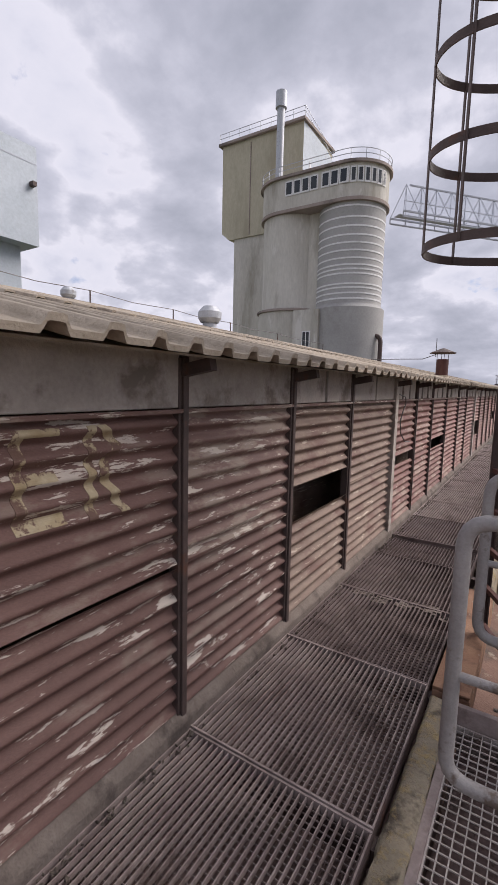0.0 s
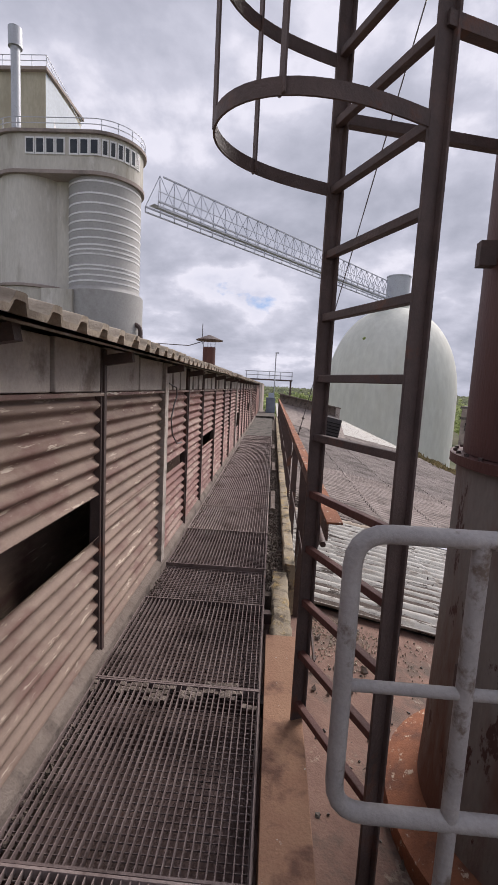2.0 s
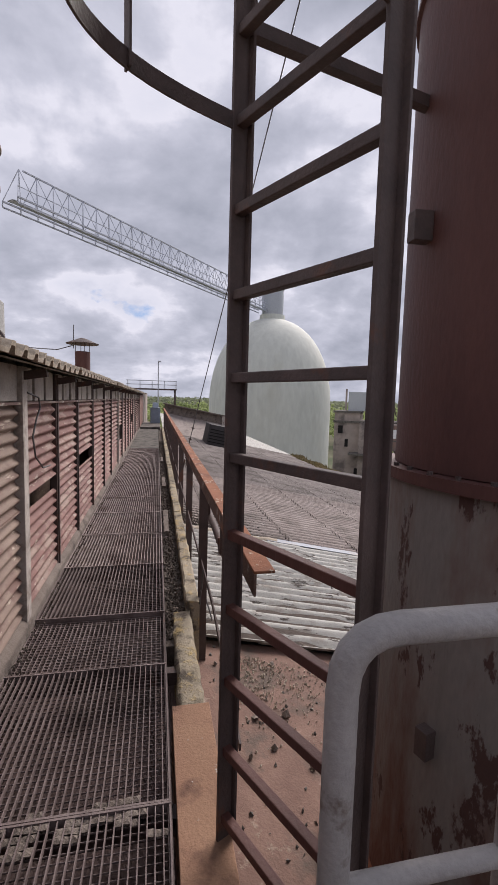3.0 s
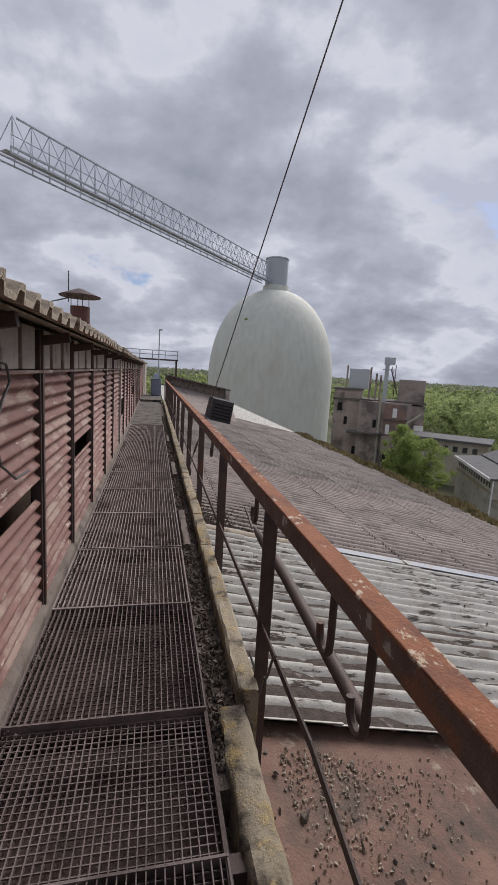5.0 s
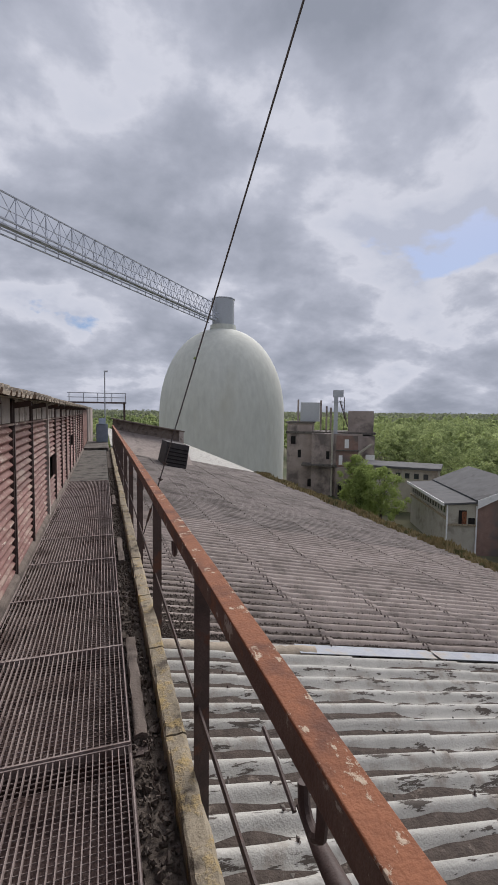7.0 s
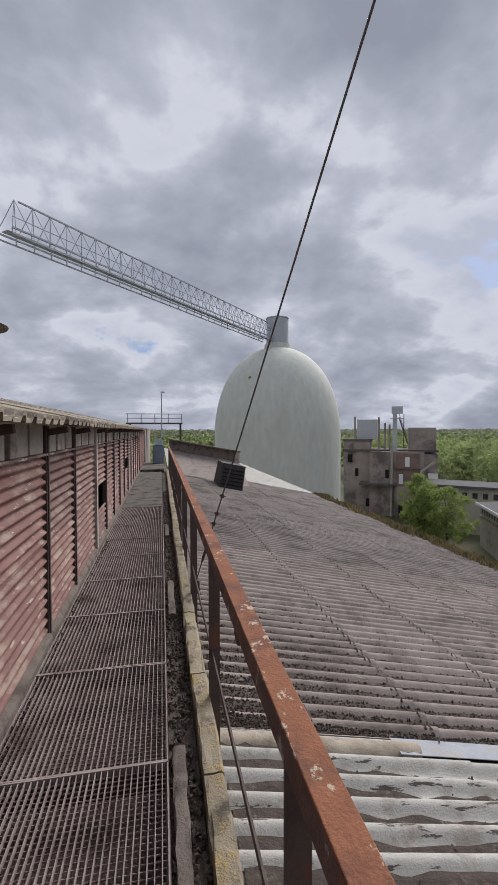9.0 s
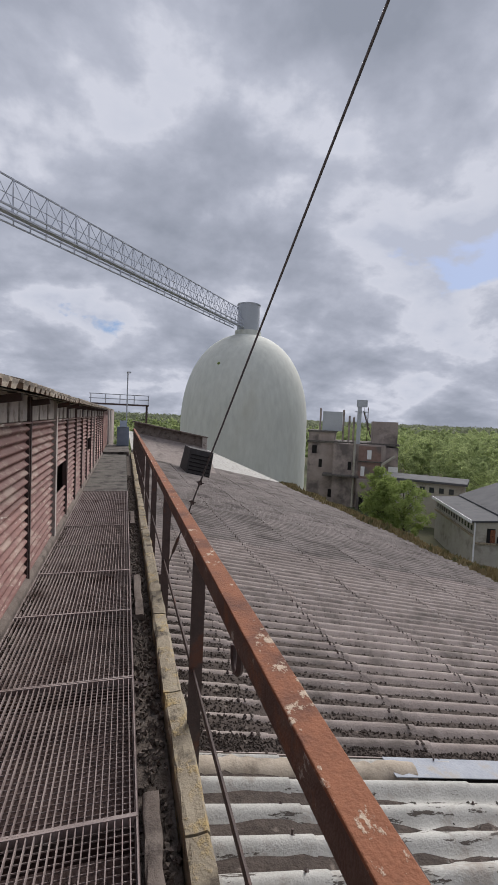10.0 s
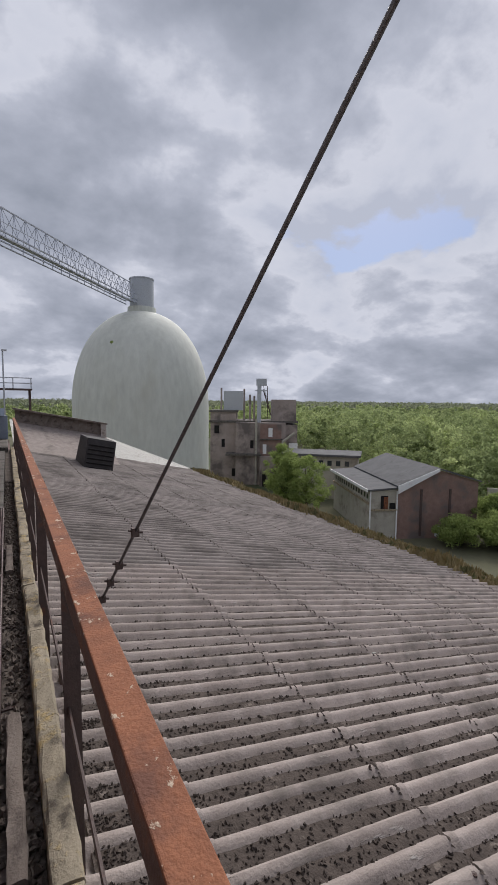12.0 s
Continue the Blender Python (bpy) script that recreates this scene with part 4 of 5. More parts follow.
def build_platform():
    pf = thing("platform", (0.7, 1.9, -0.1), "small steel grating platform beside the walkway", "platform")
    me = grating(1.3, 0.84, 0.038, 0.038, -0.001).mesh("grating_panel", PLATFORM_GRATE)
    part("drip_tray", Shape().box(0.17, 1.45, 0.79, 2.56, -0.20, -0.175), CHANNEL, pf, "dirt-covered tray under the mesh")
    place("grating_panel", me, (0.16, 1.72, -0.06), pf)
    place("grating_panel", me, (0.16, 0.80, -0.06), pf)
    s = Shape().box(0.125, 0.16, 0.78, 2.60, -0.16, -0.045).box(0.125, 1.5, 2.57, 2.60, -0.20, 0.03).box(1.46, 1.5, 0.78, 2.6, -0.16, -0.05).box(0.16, 1.46, 1.65, 1.71, -0.16, -0.06)
    part("frame", s, GRATE, pf, bevel=0.003)


build_platform()

# ---- cage ladder ----
LAD_L, LAD_R = Vector((0.170, 3.40, 0)), Vector((0.40, 2.93, 0))


def build_ladder():
    lad = thing("cage_ladder", (0.26, 3.1, 0), "dark rusty steel ladder with a hooped safety cage", "ladder")
    d = (LAD_R - LAD_L).normalized()
    nrm = Vector((d.y, -d.x, 0))          # away from the climber's side
    if nrm.x < 0:
        nrm = -nrm
    front = -nrm
    for p in (LAD_L, LAD_R):
        part("stringer", Shape().bar(p + Vector((0, 0, -0.42 if p is LAD_R else 0.012)), p + Vector((0, 0, 6.2)), 0.055, 0.012, d).bar(
            p + nrm * 0.03 + Vector((0, 0, 0.015 if p is LAD_L else -0.42)), p + nrm * 0.03 + Vector((0, 0, 6.2)), 0.01, 0.05, d), DARK_STEEL, lad, bevel=0.002)
    for k in range(24):
        z = 0.09 + 0.2445 * k
        part("rung", Shape().bar(LAD_L + Vector((0, 0, z)), LAD_R + Vector((0, 0, z)), 0.03, 0.03), STACK_RED if k < 5 else DARK_STEEL, lad, bevel=0.003)
    mid, half = (LAD_L + LAD_R) / 2, (LAD_R - LAD_L).length / 2

    def hoop_point(a, z):
        # a from 0 (left stringer) to pi (right stringer), bulging to the front
        return mid + d * (-half * math.cos(a) * (1.0 + 0.12 * math.sin(a))) + front * (0.57 * math.sin(a) ** 0.75) + Vector((0, 0, z))
    zs = [2.29, 2.75, 3.21, 3.67, 4.13, 4.6, 5.06, 5.5, 6.0]
    for z in zs:
        part("hoop", Shape().ribbon([hoop_point(math.pi * i / 30, z) for i in range(31)], 0.007, 0.045), DARK_STEEL, lad, smooth=40)
    for a in (0.55, 1.45, 2.3):
        part("cage_strap", Shape().bar(hoop_point(a, 2.27) , hoop_point(a, 6.0), 0.032, 0.006, front), DARK_STEEL, lad)
    for z in (2.55, 5.2):
        part("wall_bracket", Shape().bar(LAD_R + Vector((0, 0, z)), (1.1, 3.2, z), 0.035, 0.04).bar(LAD_L + Vector((0, 0, z)), (1.0, 3.6, z), 0.035, 0.04), DARK_STEEL, lad)


build_ladder()


# ---- rusty stack ----
def build_stack():
    st = thing("chimney_stack", (1.45, 3.47, -0.7), "tall rust-red steel stack with a peeling grey base", "chimney")
    cx, cy, r = 1.45, 3.47, 0.60
    part("lower_shell", Shape().lathe([(r + 0.05, -0.75), (r + 0.03, -0.2), (r + 0.012, 0.6), (r + 0.008, 1.215)], cx, cy, 56), STACK_GREY, st, "grey paint peeling to rust", smooth=40)
    part("upper_shell", Shape().lathe([(r - 0.01, 1.262), (r - 0.01, 9.2)], cx, cy, 56), STACK_RED, st, smooth=40)
    fl = part("flange", Shape().lathe([(r + 0.045, 1.216), (r + 0.045, 1.258)], cx, cy, 56), STACK_RED, st, "bolted flange ring", smooth=40)
    for k in range(36):
        a = 2 * math.pi * k / 36
        part("bolt", Shape().tube([(cx + (r + 0.022) * math.cos(a), cy + (r + 0.022) * math.sin(a), 1.256), (cx + (r + 0.022) * math.cos(a), cy + (r + 0.022) * math.sin(a), 1.270)], 0.010, 6), DARK_STEEL, fl)
    part("base_ring", Shape().lathe([(r + 0.02, -0.9), (r + 0.20, -0.9), (r + 0.20, -0.45), (r + 0.02, -0.40)], cx, cy, 56), RAIL_RUST, st, "rust-red base ring", smooth=40)
    for z in (2.95, 4.7):
        part("seam_band", Shape().lathe([(r - 0.012, z), (r + 0.004, z + 0.004), (r + 0.004, z + 0.03), (r - 0.012, z + 0.034)], cx, cy, 56, caps=False), STACK_RED, st, smooth=40)
    for ang, z in ((212, 2.55), (196, 0.35), (178, 2.1)):
        a = math.radians(ang)
        p = Vector((cx + (r - 0.01) * math.cos(a), cy + (r - 0.01) * math.sin(a), z))
        q = Vector((math.cos(a), math.sin(a), 0))
        part("lug", Shape().bar(p, p + q * 0.07, 0.05, 0.10), DARK_STEEL, st, bevel=0.003)


build_stack()
tagged(part("deck_rubble", lumps(160, random.Random(41), lambda r: (lambda x: (x, r.uniform(2.7, 5.4), -0.405 - 0.2097 * (x - 0.05)))(0.3 + 1.9 * r.random() ** 1.4), (0.004, 0.02)), DARK_CONCRETE, None,
            "scattered rubble on the stained deck"), category="rubble", kind="stuff")
def deck_spot(r):
    x = 0.42 + abs(r.gauss(0, 0.42))
    return (x, 5.32 - abs(r.gauss(0, 0.33)) - 0.1 * x * r.random(), -0.402 - 0.2097 * (x - 0.05))


tagged(part("mortar_rubble", lumps(1100, random.Random(44), deck_spot, (0.003, 0.012)), ROOF_TAN, None, "pale crumbled mortar spread on the deck"), category="rubble", kind="stuff")
tagged(part("broken_mortar", lumps(12, random.Random(46), lambda r: (lambda x: (x, r.uniform(4.2, 5.3), -0.395 - 0.2097 * (x - 0.05)))(0.36 + 0.5 * r.random() ** 1.5), (0.02, 0.055)), PALE_CONCRETE, None,
            "broken lumps of mortar beside the kerb"), category="rubble", kind="stuff")
tagged(part("gravel_heap", lumps(700, random.Random(31), lambda r: (0.75 + r.gauss(0, 0.12), 3.0 + r.gauss(0, 0.35), -0.585 + 0.05 * r.random()), (0.01, 0.03)), DIRT, None,
            "dark loose gravel beside the stack base"), category="gravel", kind="stuff")


def build_guy():
    def at(y):
        return Vector((2.1404 - 0.155 * y, y, 11.771 - 1.071 * y))
    g = thing("guy_wire", tuple(at(11.3)), "taut steel guy wire with clamps anchored beyond the rail", "cable")
    part("wire", Shape().tube([at(11.3), at(8), at(4.1)], 0.0072, 8), CABLE, g)
    for y in (10.55, 10.42, 10.3, 10.1):
        p = at(y)
        part("clamp", Shape().box(-0.016, 0.016, -0.014, 0.014, -0.02, 0.02, Matrix.Translation(p)).tube([p + Vector((-0.03, 0, 0.01)), p + Vector((0.035, 0, -0.006))], 0.006, 6), DARK_STEEL, g)
    part("turnbuckle", Shape().tube([at(10.95), at(10.9), at(10.75), at(10.7)], [0.008, 0.017, 0.017, 0.008], 8), DARK_STEEL, g)
    part("anchor", Shape().box(-0.05, 0.05, -0.05, 0.05, -0.25, 0.05, Matrix.Translation(at(11.3))), DARK_STEEL, g)


build_guy()


# ---- things on and beyond the roofs ----
def build_roof_vent():
    v = thing("roof_stack", (-1.02, 8.25, 1.75), "small rusty roof stack with a conical rain cap", "roof vent")
    part("pipe", Shape().lathe([(0.095, 1.70), (0.095, 2.06)], -1.02, 8.25, 20), STACK_RED, v, smooth=40)
    part("collar", Shape().lathe([(0.12, 1.70), (0.11, 1.80)], -1.02, 8.25, 20), ROOF_TAN, v, smooth=40)
    part("cap", Shape().lathe([(0.20, 2.155), (0.205, 2.165), (0.03, 2.235), (0.0, 2.24)], -1.02, 8.25, 20, caps=False).lathe([(0.20, 2.155), (0.02, 2.22)], -1.02, 8.25, 20, caps=False), DARK_STEEL, v, "rusty conical cap", smooth=40)
    for k in range(4):
        a = k * math.pi / 2 + 0.4
        x, y = -1.02 + 0.088 * math.cos(a), 8.25 + 0.088 * math.sin(a)
        part("strut", Shape().bar((x, y, 2.02), (x, y, 2.18), 0.012, 0.006), DARK_STEEL, v)
    part("rod", Shape().tube([(-1.13, 8.25, 2.1), (-1.13, 8.25, 2.40)], 0.006, 6), CABLE, v, "thin conductor rod")
    part("rod_wire", Shape().tube([(-1.13, 8.25, 2.14), (-1.3, 8.1, 2.06), (-1.6, 7.9, 2.05), (-2.0, 7.6, 2.03)], 0.006, 6), CABLE, v)


build_roof_vent()


def build_cowl(x, y, s):
    z = EAVE_Z + (EAVE_X - x) * (RIDGE_Z - EAVE_Z) / (EAVE_X - RIDGE_X)
    c = thing("roof_cowl", (x, y, z), "grey metal ventilator cowl on the roof", "roof vent", "roof cowls")
    part("neck", Shape().lathe([(0.20 * s, z - 0.1), (0.20 * s, z + 0.22 * s)], x, y, 16), GALV, c, smooth=40)
    part("hood", Shape().lathe([(0.26 * s, z + 0.20 * s), (0.34 * s, z + 0.32 * s), (0.34 * s, z + 0.5 * s), (0.2 * s, z + 0.66 * s), (0.0, z + 0.68 * s)], x, y, 12, caps=False), GALV, c, smooth=30)


build_cowl(-5.2, 7.4, 0.68)
build_cowl(-5.4, 4.4, 0.32)


def build_lightning_line():
    w = thing("roof_wire", (-5.5, 6, 2.75), "thin conductor wire on short pegs along the roof", "wire")
    pts = []
    for k, y in enumerate((-2.0, 1.5, 3.2, 5.0, 6.9, 8.8, 11, 14)):
        part("peg", Shape().tube([(-5.7, y, 2.70), (-5.7, y, 2.98)], 0.012, 6), DARK_STEEL, w)
        pts += [(-5.7, y, 2.98)] + ([(-5.7, y + 0.9, 2.94)] if k < 7 else [])
    part("wire", Shape().tube(pts, 0.007, 6), CABLE, w)


build_lightning_line()


def build_hatch():
    h = thing("roof_hatch", (3.0, 25.6, roof_z(3.0)), "dark louvred roof ventilator box", "roof vent")
    h.rotation_euler = (0, 0.2, 0)
    z0, z1 = roof_z(3.5) - 0.05, 0.10
    part("body", Shape().prism([(24.75, z0), (27.0, z0), (26.9, z1), (25.1, z1)], 0, 2.42, 3.46), HATCH, h, "dark sheet-metal housing", bevel=0.01)
    for k in range(6):
        z = z0 + 0.22 + k * 0.16
        part("louvre", Shape().bar((2.48, 24.74 + (z - z0) * 0.27, z), (3.40, 24.74 + (z - z0) * 0.27, z), 0.05, 0.05), BLACK, h)


build_hatch()


def build_far_end():
    w = thing("end_parapet", (2.4, 30.6, -0.5), "low brown parapet with a pale coping at the roof end", "parapet")
    z = lambda x: 1.18 - 0.185 * x
    part("panel", Shape().add([(0.4, 30.5, z(.4) - .62), (4.2, 30.5, z(4.2) - .62), (4.2, 30.5, z(4.2)), (0.4, 30.5, z(0.4)), (0.4, 30.7, roof_z(.4) - .1), (4.2, 30.7, roof_z(4.2) - .1), (4.2, 30.7, z(4.2)), (0.4, 30.7, z(0.4))],
                             ((0, 1, 2, 3), (7, 6, 5, 4), (0, 4, 5, 1), (1, 5, 6, 2), (2, 6, 7, 3), (3, 7, 4, 0))), PALE_CONCRETE, w)
    lo = lambda x: z(x) - .52
    q = [(0.35, 30.6, lo(.35)), (4.3, 30.6, lo(4.3)), (4.3, 27.4, roof_z(4.3) + .05), (0.35, 27.4, roof_z(.35) + .05)]
    part("sloping_sheet", Shape().add(q + [(a, b, c - .5) for a, b, c in q], ((0, 1, 2, 3), (7, 6, 5, 4), (0, 4, 5, 1), (1, 5, 6, 2), (2, 6, 7, 3), (3, 7, 4, 0))), ROOF, w, "grey sloping roof sheet")
    part("coping", Shape().bar((0.3, 30.5, z(.3) + .03), (4.35, 30.5, z(4.35) + .03), 0.5, 0.07), PALE_CONCRETE, w, "pale coping")
    part("end_post", Shape().box(4.05, 4.3, 30.3, 30.8, -1.3, 0.42), BAND, w)
    setting("roof_beyond", Shape().prism([(0.3, roof_z(.3)), (9.3, roof_z(9.3)), (9.3, roof_z(9.3) - .1), (0.3, roof_z(.3) - .1)], 1, 30.75, 60), ROOF_WHITE, "pale roof beyond the parapet", category="roof")
    b = thing("electrical_cabinet", (-0.1, 26.8, 0.1), "blue-grey metal cabinet at the walkway end", "cabinet")
    part("body", Shape().box(-0.42, 0.10, 26.5, 27.0, 0.10, 0.95), BLUE_BOX, b, bevel=0.02)
    part("hood", Shape().prism([(26.45, 0.95), (27.05, 0.95), (26.85, 1.22), (26.7, 1.22)], 0, -0.3, 0.0), BLUE_BOX, b)
    part("door", Shape().box(-0.38, 0.06, 26.48, 26.5, 0.14, 0.9), BLUE_BOX, b)
    p = thing("inspection_platform", (-0.4, 33.6, 1.1), "small railed steel platform on legs at the roof end", "platform")
    part("deck", Shape().box(-2.1, 1.25, 33.0, 34.4, 2.02, 2.10), DARK_STEEL, p)
    for x in (-2.0, -1.2, -0.4, 0.4, 1.2):
        part("post", Shape().bar((x, 33.05, 2.1), (x, 33.05, 2.62), 0.05, 0.05), GALV, p)
    for z in (2.36, 2.62):
        part("rail", Shape().bar((-2.1, 33.05, z), (1.25, 33.05, z), 0.045, 0.045), GALV, p)
    for x in (-1.9, 1.15):
        part("leg", Shape().bar((x, 33.6, -0.8), (x, 33.6, 2.02), 0.12, 0.12), DARK_STEEL, p)
    l = thing("lamp_post", (0.0, 33.0, -0.5), "thin grey pole with a small lamp head", "lamp post")
    part("pole", Shape().tube([(0, 32.6, -0.6), (0, 32.6, 3.85)], 0.035, 8), GALV, l)
    part("lamp_head", Shape().box(-0.05, 0.18, 32.52, 32.68, 3.85, 3.93), GALV, l)
    setting("end_building", Shape().box(-6.5, -0.9, 31, 42, -21, 1.75), PLANT, "low dark building beyond the walkway", category="building")


build_far_end()


# ---- dome silo and conveyor bridge ----
DOME_X, DOME_Y, DOME_R = 23.2, 93.5, 12.75


def build_dome():
    d = thing("dome_silo", (DOME_X, DOME_Y, -21), "huge pale green storage silo with a domed top", "silo")
    prof = [(DOME_R, -21), (DOME_R, -10), (DOME_R, -0.5)] + [(DOME_R * (1 - math.sin(a) ** 2.25) ** 0.47, -0.5 + 18.9 * math.sin(a)) for a in [i * math.pi / 2 / 26 for i in range(1, 26)]]
    part("shell", Shape().lathe(prof, DOME_X, DOME_Y, 96), DOME, d, smooth=60)
    v = part("head_house", Shape().lathe([(2.25, 17.5), (2.25, 24.1)], DOME_X, DOME_Y - 0.3, 16), GALV, d, "galvanised round head house", smooth=30)
    part("collar", Shape().lathe([(2.7, 17.6), (2.6, 19.0)], DOME_X, DOME_Y - 0.3, 24), DOME, d)
    part("cap", Shape().lathe([(2.35, 24.1), (2.35, 24.3)], DOME_X, DOME_Y - 0.3, 16), GALV, v)
    part("green_patch", Shape().lathe([(0.1, 10.95), (0.42, 11.15), (0.45, 11.4), (0.2, 11.65)], 16.2, 86.15, 8), LEAF, d, "small green growth")


build_dome()


def build_truss():
    a, b = Vector((-14.2, 51.0, 20.3)), Vector((21.2, 92.6, 20.0))
    t = thing("conveyor_bridge", tuple(a), "long blue-grey lattice conveyor bridge between tower and silo", "bridge")
    d = (b - a).normalized()
    s = d.cross(Vector((0, 0, 1))).normalized()
    w, h, n = 1.2, 3.2, 28
    ln = (b - a).length
    for sd in (-1, 1):
        o = s * (sd * w)
        part("bottom_chord", Shape().bar(a + o, b + o, 0.15, 0.16), TRUSS_PAINT, t)
        part("deck_edge", Shape().bar(a + o + Vector((0, 0, -.55)), b + o + Vector((0, 0, -.55)), 0.12, 0.14), TRUSS_PAINT, t)
    part("top_chord", Shape().bar(a + d * 1.4 + Vector((0, 0, h)), b - d * 0.6 + Vector((0, 0, h)), 0.14, 0.14), TRUSS_PAINT, t)
    part("deck", Shape().bar(a + Vector((0, 0, -.1)), b + Vector((0, 0, -.1)), 0.8 * w, 0.05), TRUSS_PAINT, t)
    for sd in (-1, 1):
        o = s * (sd * w)
        for k in range(n):
            p, q, m = a + o + d * (ln * k / n), a + o + d * (ln * (k + 1) / n), a + d * (ln * (k + .5) / n) + Vector((0, 0, h))
            part("brace", Shape().bar(p, m, 0.06, 0.06).bar(m, q, 0.06, 0.06), TRUSS_PAINT, t)
            part("hanger", Shape().bar(p, p + Vector((0, 0, -.55)), 0.1, 0.1), TRUSS_PAINT, t)
    part("handrail", Shape().bar(a + s * w + Vector((0, 0, 1.0)), b + s * w + Vector((0, 0, 1.0)), 0.06, 0.06), TRUSS_PAINT, t)


build_truss()


# ---- silo tower ----
def build_tower():
    t = thing("silo_tower", (-22, 48, -21), "old concrete silo tower with a windowed top storey", "tower")
    L, R, r = (-23.4, 45.0), (-16.9, 45.0), 3.25
    part("silo", Shape().lathe([(r + .35, -21), (r + .35, 9.4), (r + .05, 9.7), (r, 9.8), (r, 19.6)], *L, 48), TOWER, t, "stained concrete silo cylinder", smooth=40)
    g = part("silo", Shape().lathe([(r + .35, -21), (r + .35, 9.4), (r + .05, 9.7), (r, 9.8), (r, 19.6)], *R, 48), TOWER_GREY, t, "grey clad silo cylinder with white bands", smooth=40)
    for k, z in enumerate((10.1, 10.6, 11.1, 11.45, 12.4, 12.8, 13.2, 13.8, 14.5, 15.2, 15.9, 16.7, 17.5, 18.5)):
        part("white_band", Shape().lathe([(r + .005, z), (r + .03, z), (r + .03, z + .15), (r + .005, z + .15)], *R, 48, caps=False), WHITE, g, smooth=40)
    part("link_wall", Shape().box(-21.5, -18.8, 43.2, 47.5, -21, 19.6), TOWER, t)
    part("stair_bay", Shape().box(-21.3, -18.5, 41.4, 43.3, 2.0, 9.3), TOWER, t)
    w = part("window", Shape().box(-20.2, -19.3, 41.34, 41.4, 5.6, 7.2), WHITE, t, "white framed window")
    part("pane", Shape().box(-20.1, -19.8, 41.32, 41.335, 5.7, 7.1).box(-19.7, -19.4, 41.32, 41.335, 5.7, 7.1), GLASS, w)
    part("ledge", Shape().box(-21.6, -18.2, 40.6, 43.2, 4.2, 4.45), PLANT, t)
    part("ledge_ring", Shape().lathe([(r + .3, 9.35), (r + .55, 9.4), (r + .55, 9.6), (r + .3, 9.7)], *L, 48, caps=False), PLANT, t)

    def capsule(rad):
        pts = [(L[0] + rad * math.cos(a), L[1] + rad * math.sin(a)) for a in [math.pi / 2 + math.pi * i / 24 for i in range(25)]]
        return pts + [(R[0] + rad * math.cos(a), R[1] + rad * math.sin(a)) for a in [-math.pi / 2 + math.pi * i / 24 for i in range(25)]]
    part("top_storey", Shape().prism(capsule(r + .15), 2, 19.0, 22.2), TOWER, t, smooth=30)
    part("cornice", Shape().prism(capsule(r + .45), 2, 22.2, 22.45), PLANT, t)
    part("sill_band", Shape().prism(capsule(r + .3), 2, 18.95, 19.25), PLANT, t)
    # window strip
    y = 45 - r - .17
    for x in (-22.3, -21.4, -20.5, -19.6, -18.4, -17.5, -16.6):
        f = part("window", Shape().box(x - .42, x + .42, y - .06, y + .02, 20.5, 21.9), WHITE, t, "white framed window")
        part("pane", Shape().box(x - .3, x + .3, y - .075, y - .05, 20.65, 21.75), GLASS, f)
    for k in range(7):
        a = -math.pi / 2 + 0.16 + 0.19 * k
        m = Matrix.Translation((R[0] + (r + .17) * math.cos(a), R[1] + (r + .17) * math.sin(a), 0)) @ Euler((0, 0, a + math.pi / 2)).to_matrix().to_4x4()
        f = part("window", Shape().box(-.28, .28, -.06, .03, 20.5, 21.9, m), WHITE, t, "white framed window")
        part("pane", Shape().box(-.17, .17, -.075, -.05, 20.65, 21.75, m), GLASS, f)
    s = Shape()
    cap = capsule(r + .3)
    for i, (p, q) in enumerate(zip(cap, cap[1:] + cap[:1])):
        for z in (22.95, 23.4):
            s.bar((*p, z), (*q, z), .05, .05)
        if i % 3 == 0:
            s.bar((*p, 22.4), (*p, 23.4), .05, .05)
    part("roof_railing", s, GALV, t, "thin white roof railing")
    # head block
    part("head_block", Shape().prism([(-35.1, 20.6), (-34.0, 19.7), (-24.0, 19.7), (-24.0, 30.8), (-35.1, 30.8)], 1, 47.6, 55.5), TOWER_TAN, t, "tan rendered head block")
    part("head_side", Shape().add([(-24.0, 47.61, 20), (-24.0, 47.61, 30.8), (-23.6, 53, 30.0), (-23.4, 58.5, 27.9), (-23.4, 58.5, 20), (-24.6, 47.61, 20), (-24.6, 47.61, 30.8), (-24.6, 53, 30), (-24.6, 58.5, 27.9), (-24.6, 58.5, 20)],
                                  ((0, 4, 3, 2, 1), (5, 6, 7, 8, 9), (0, 1, 6, 5), (1, 2, 7, 6), (2, 3, 8, 7), (3, 4, 9, 8), (4, 0, 5, 9))), BLUE_GREY, t, "pale blue clad gable side")
    part("head_roof", Shape().box(-35.5, -23.7, 47.2, 55.7, 30.8, 31.1), PLANT, t)
    part("seam", Shape().box(-31.0, -30.9, 47.52, 47.6, 19.9, 30.4), PLANT, t)
    s = Shape()
    for z in (31.7, 32.2):
        s.bar((-35.4, 47.4, z), (-23.8, 47.4, z), .05, .05)
        s.bar((-23.8, 47.4, z), (-23.8, 55.5, z - 1.5), .05, .05)
    for k in range(9):
        s.bar((-35.4 + 1.45 * k, 47.4, 31.1), (-35.4 + 1.45 * k, 47.4, 32.2), .05, .05)
    part("roof_railing", s, GALV, t)
    part("shaft", Shape().box(-33.3, -26, 47.8, 55, -21, 20.2), TOWER, t)
    part("drain_pipe", Shape().tube([(-27.9, 47.4, -5), (-27.9, 47.4, 19.5)], .18, 8), PLANT, t)
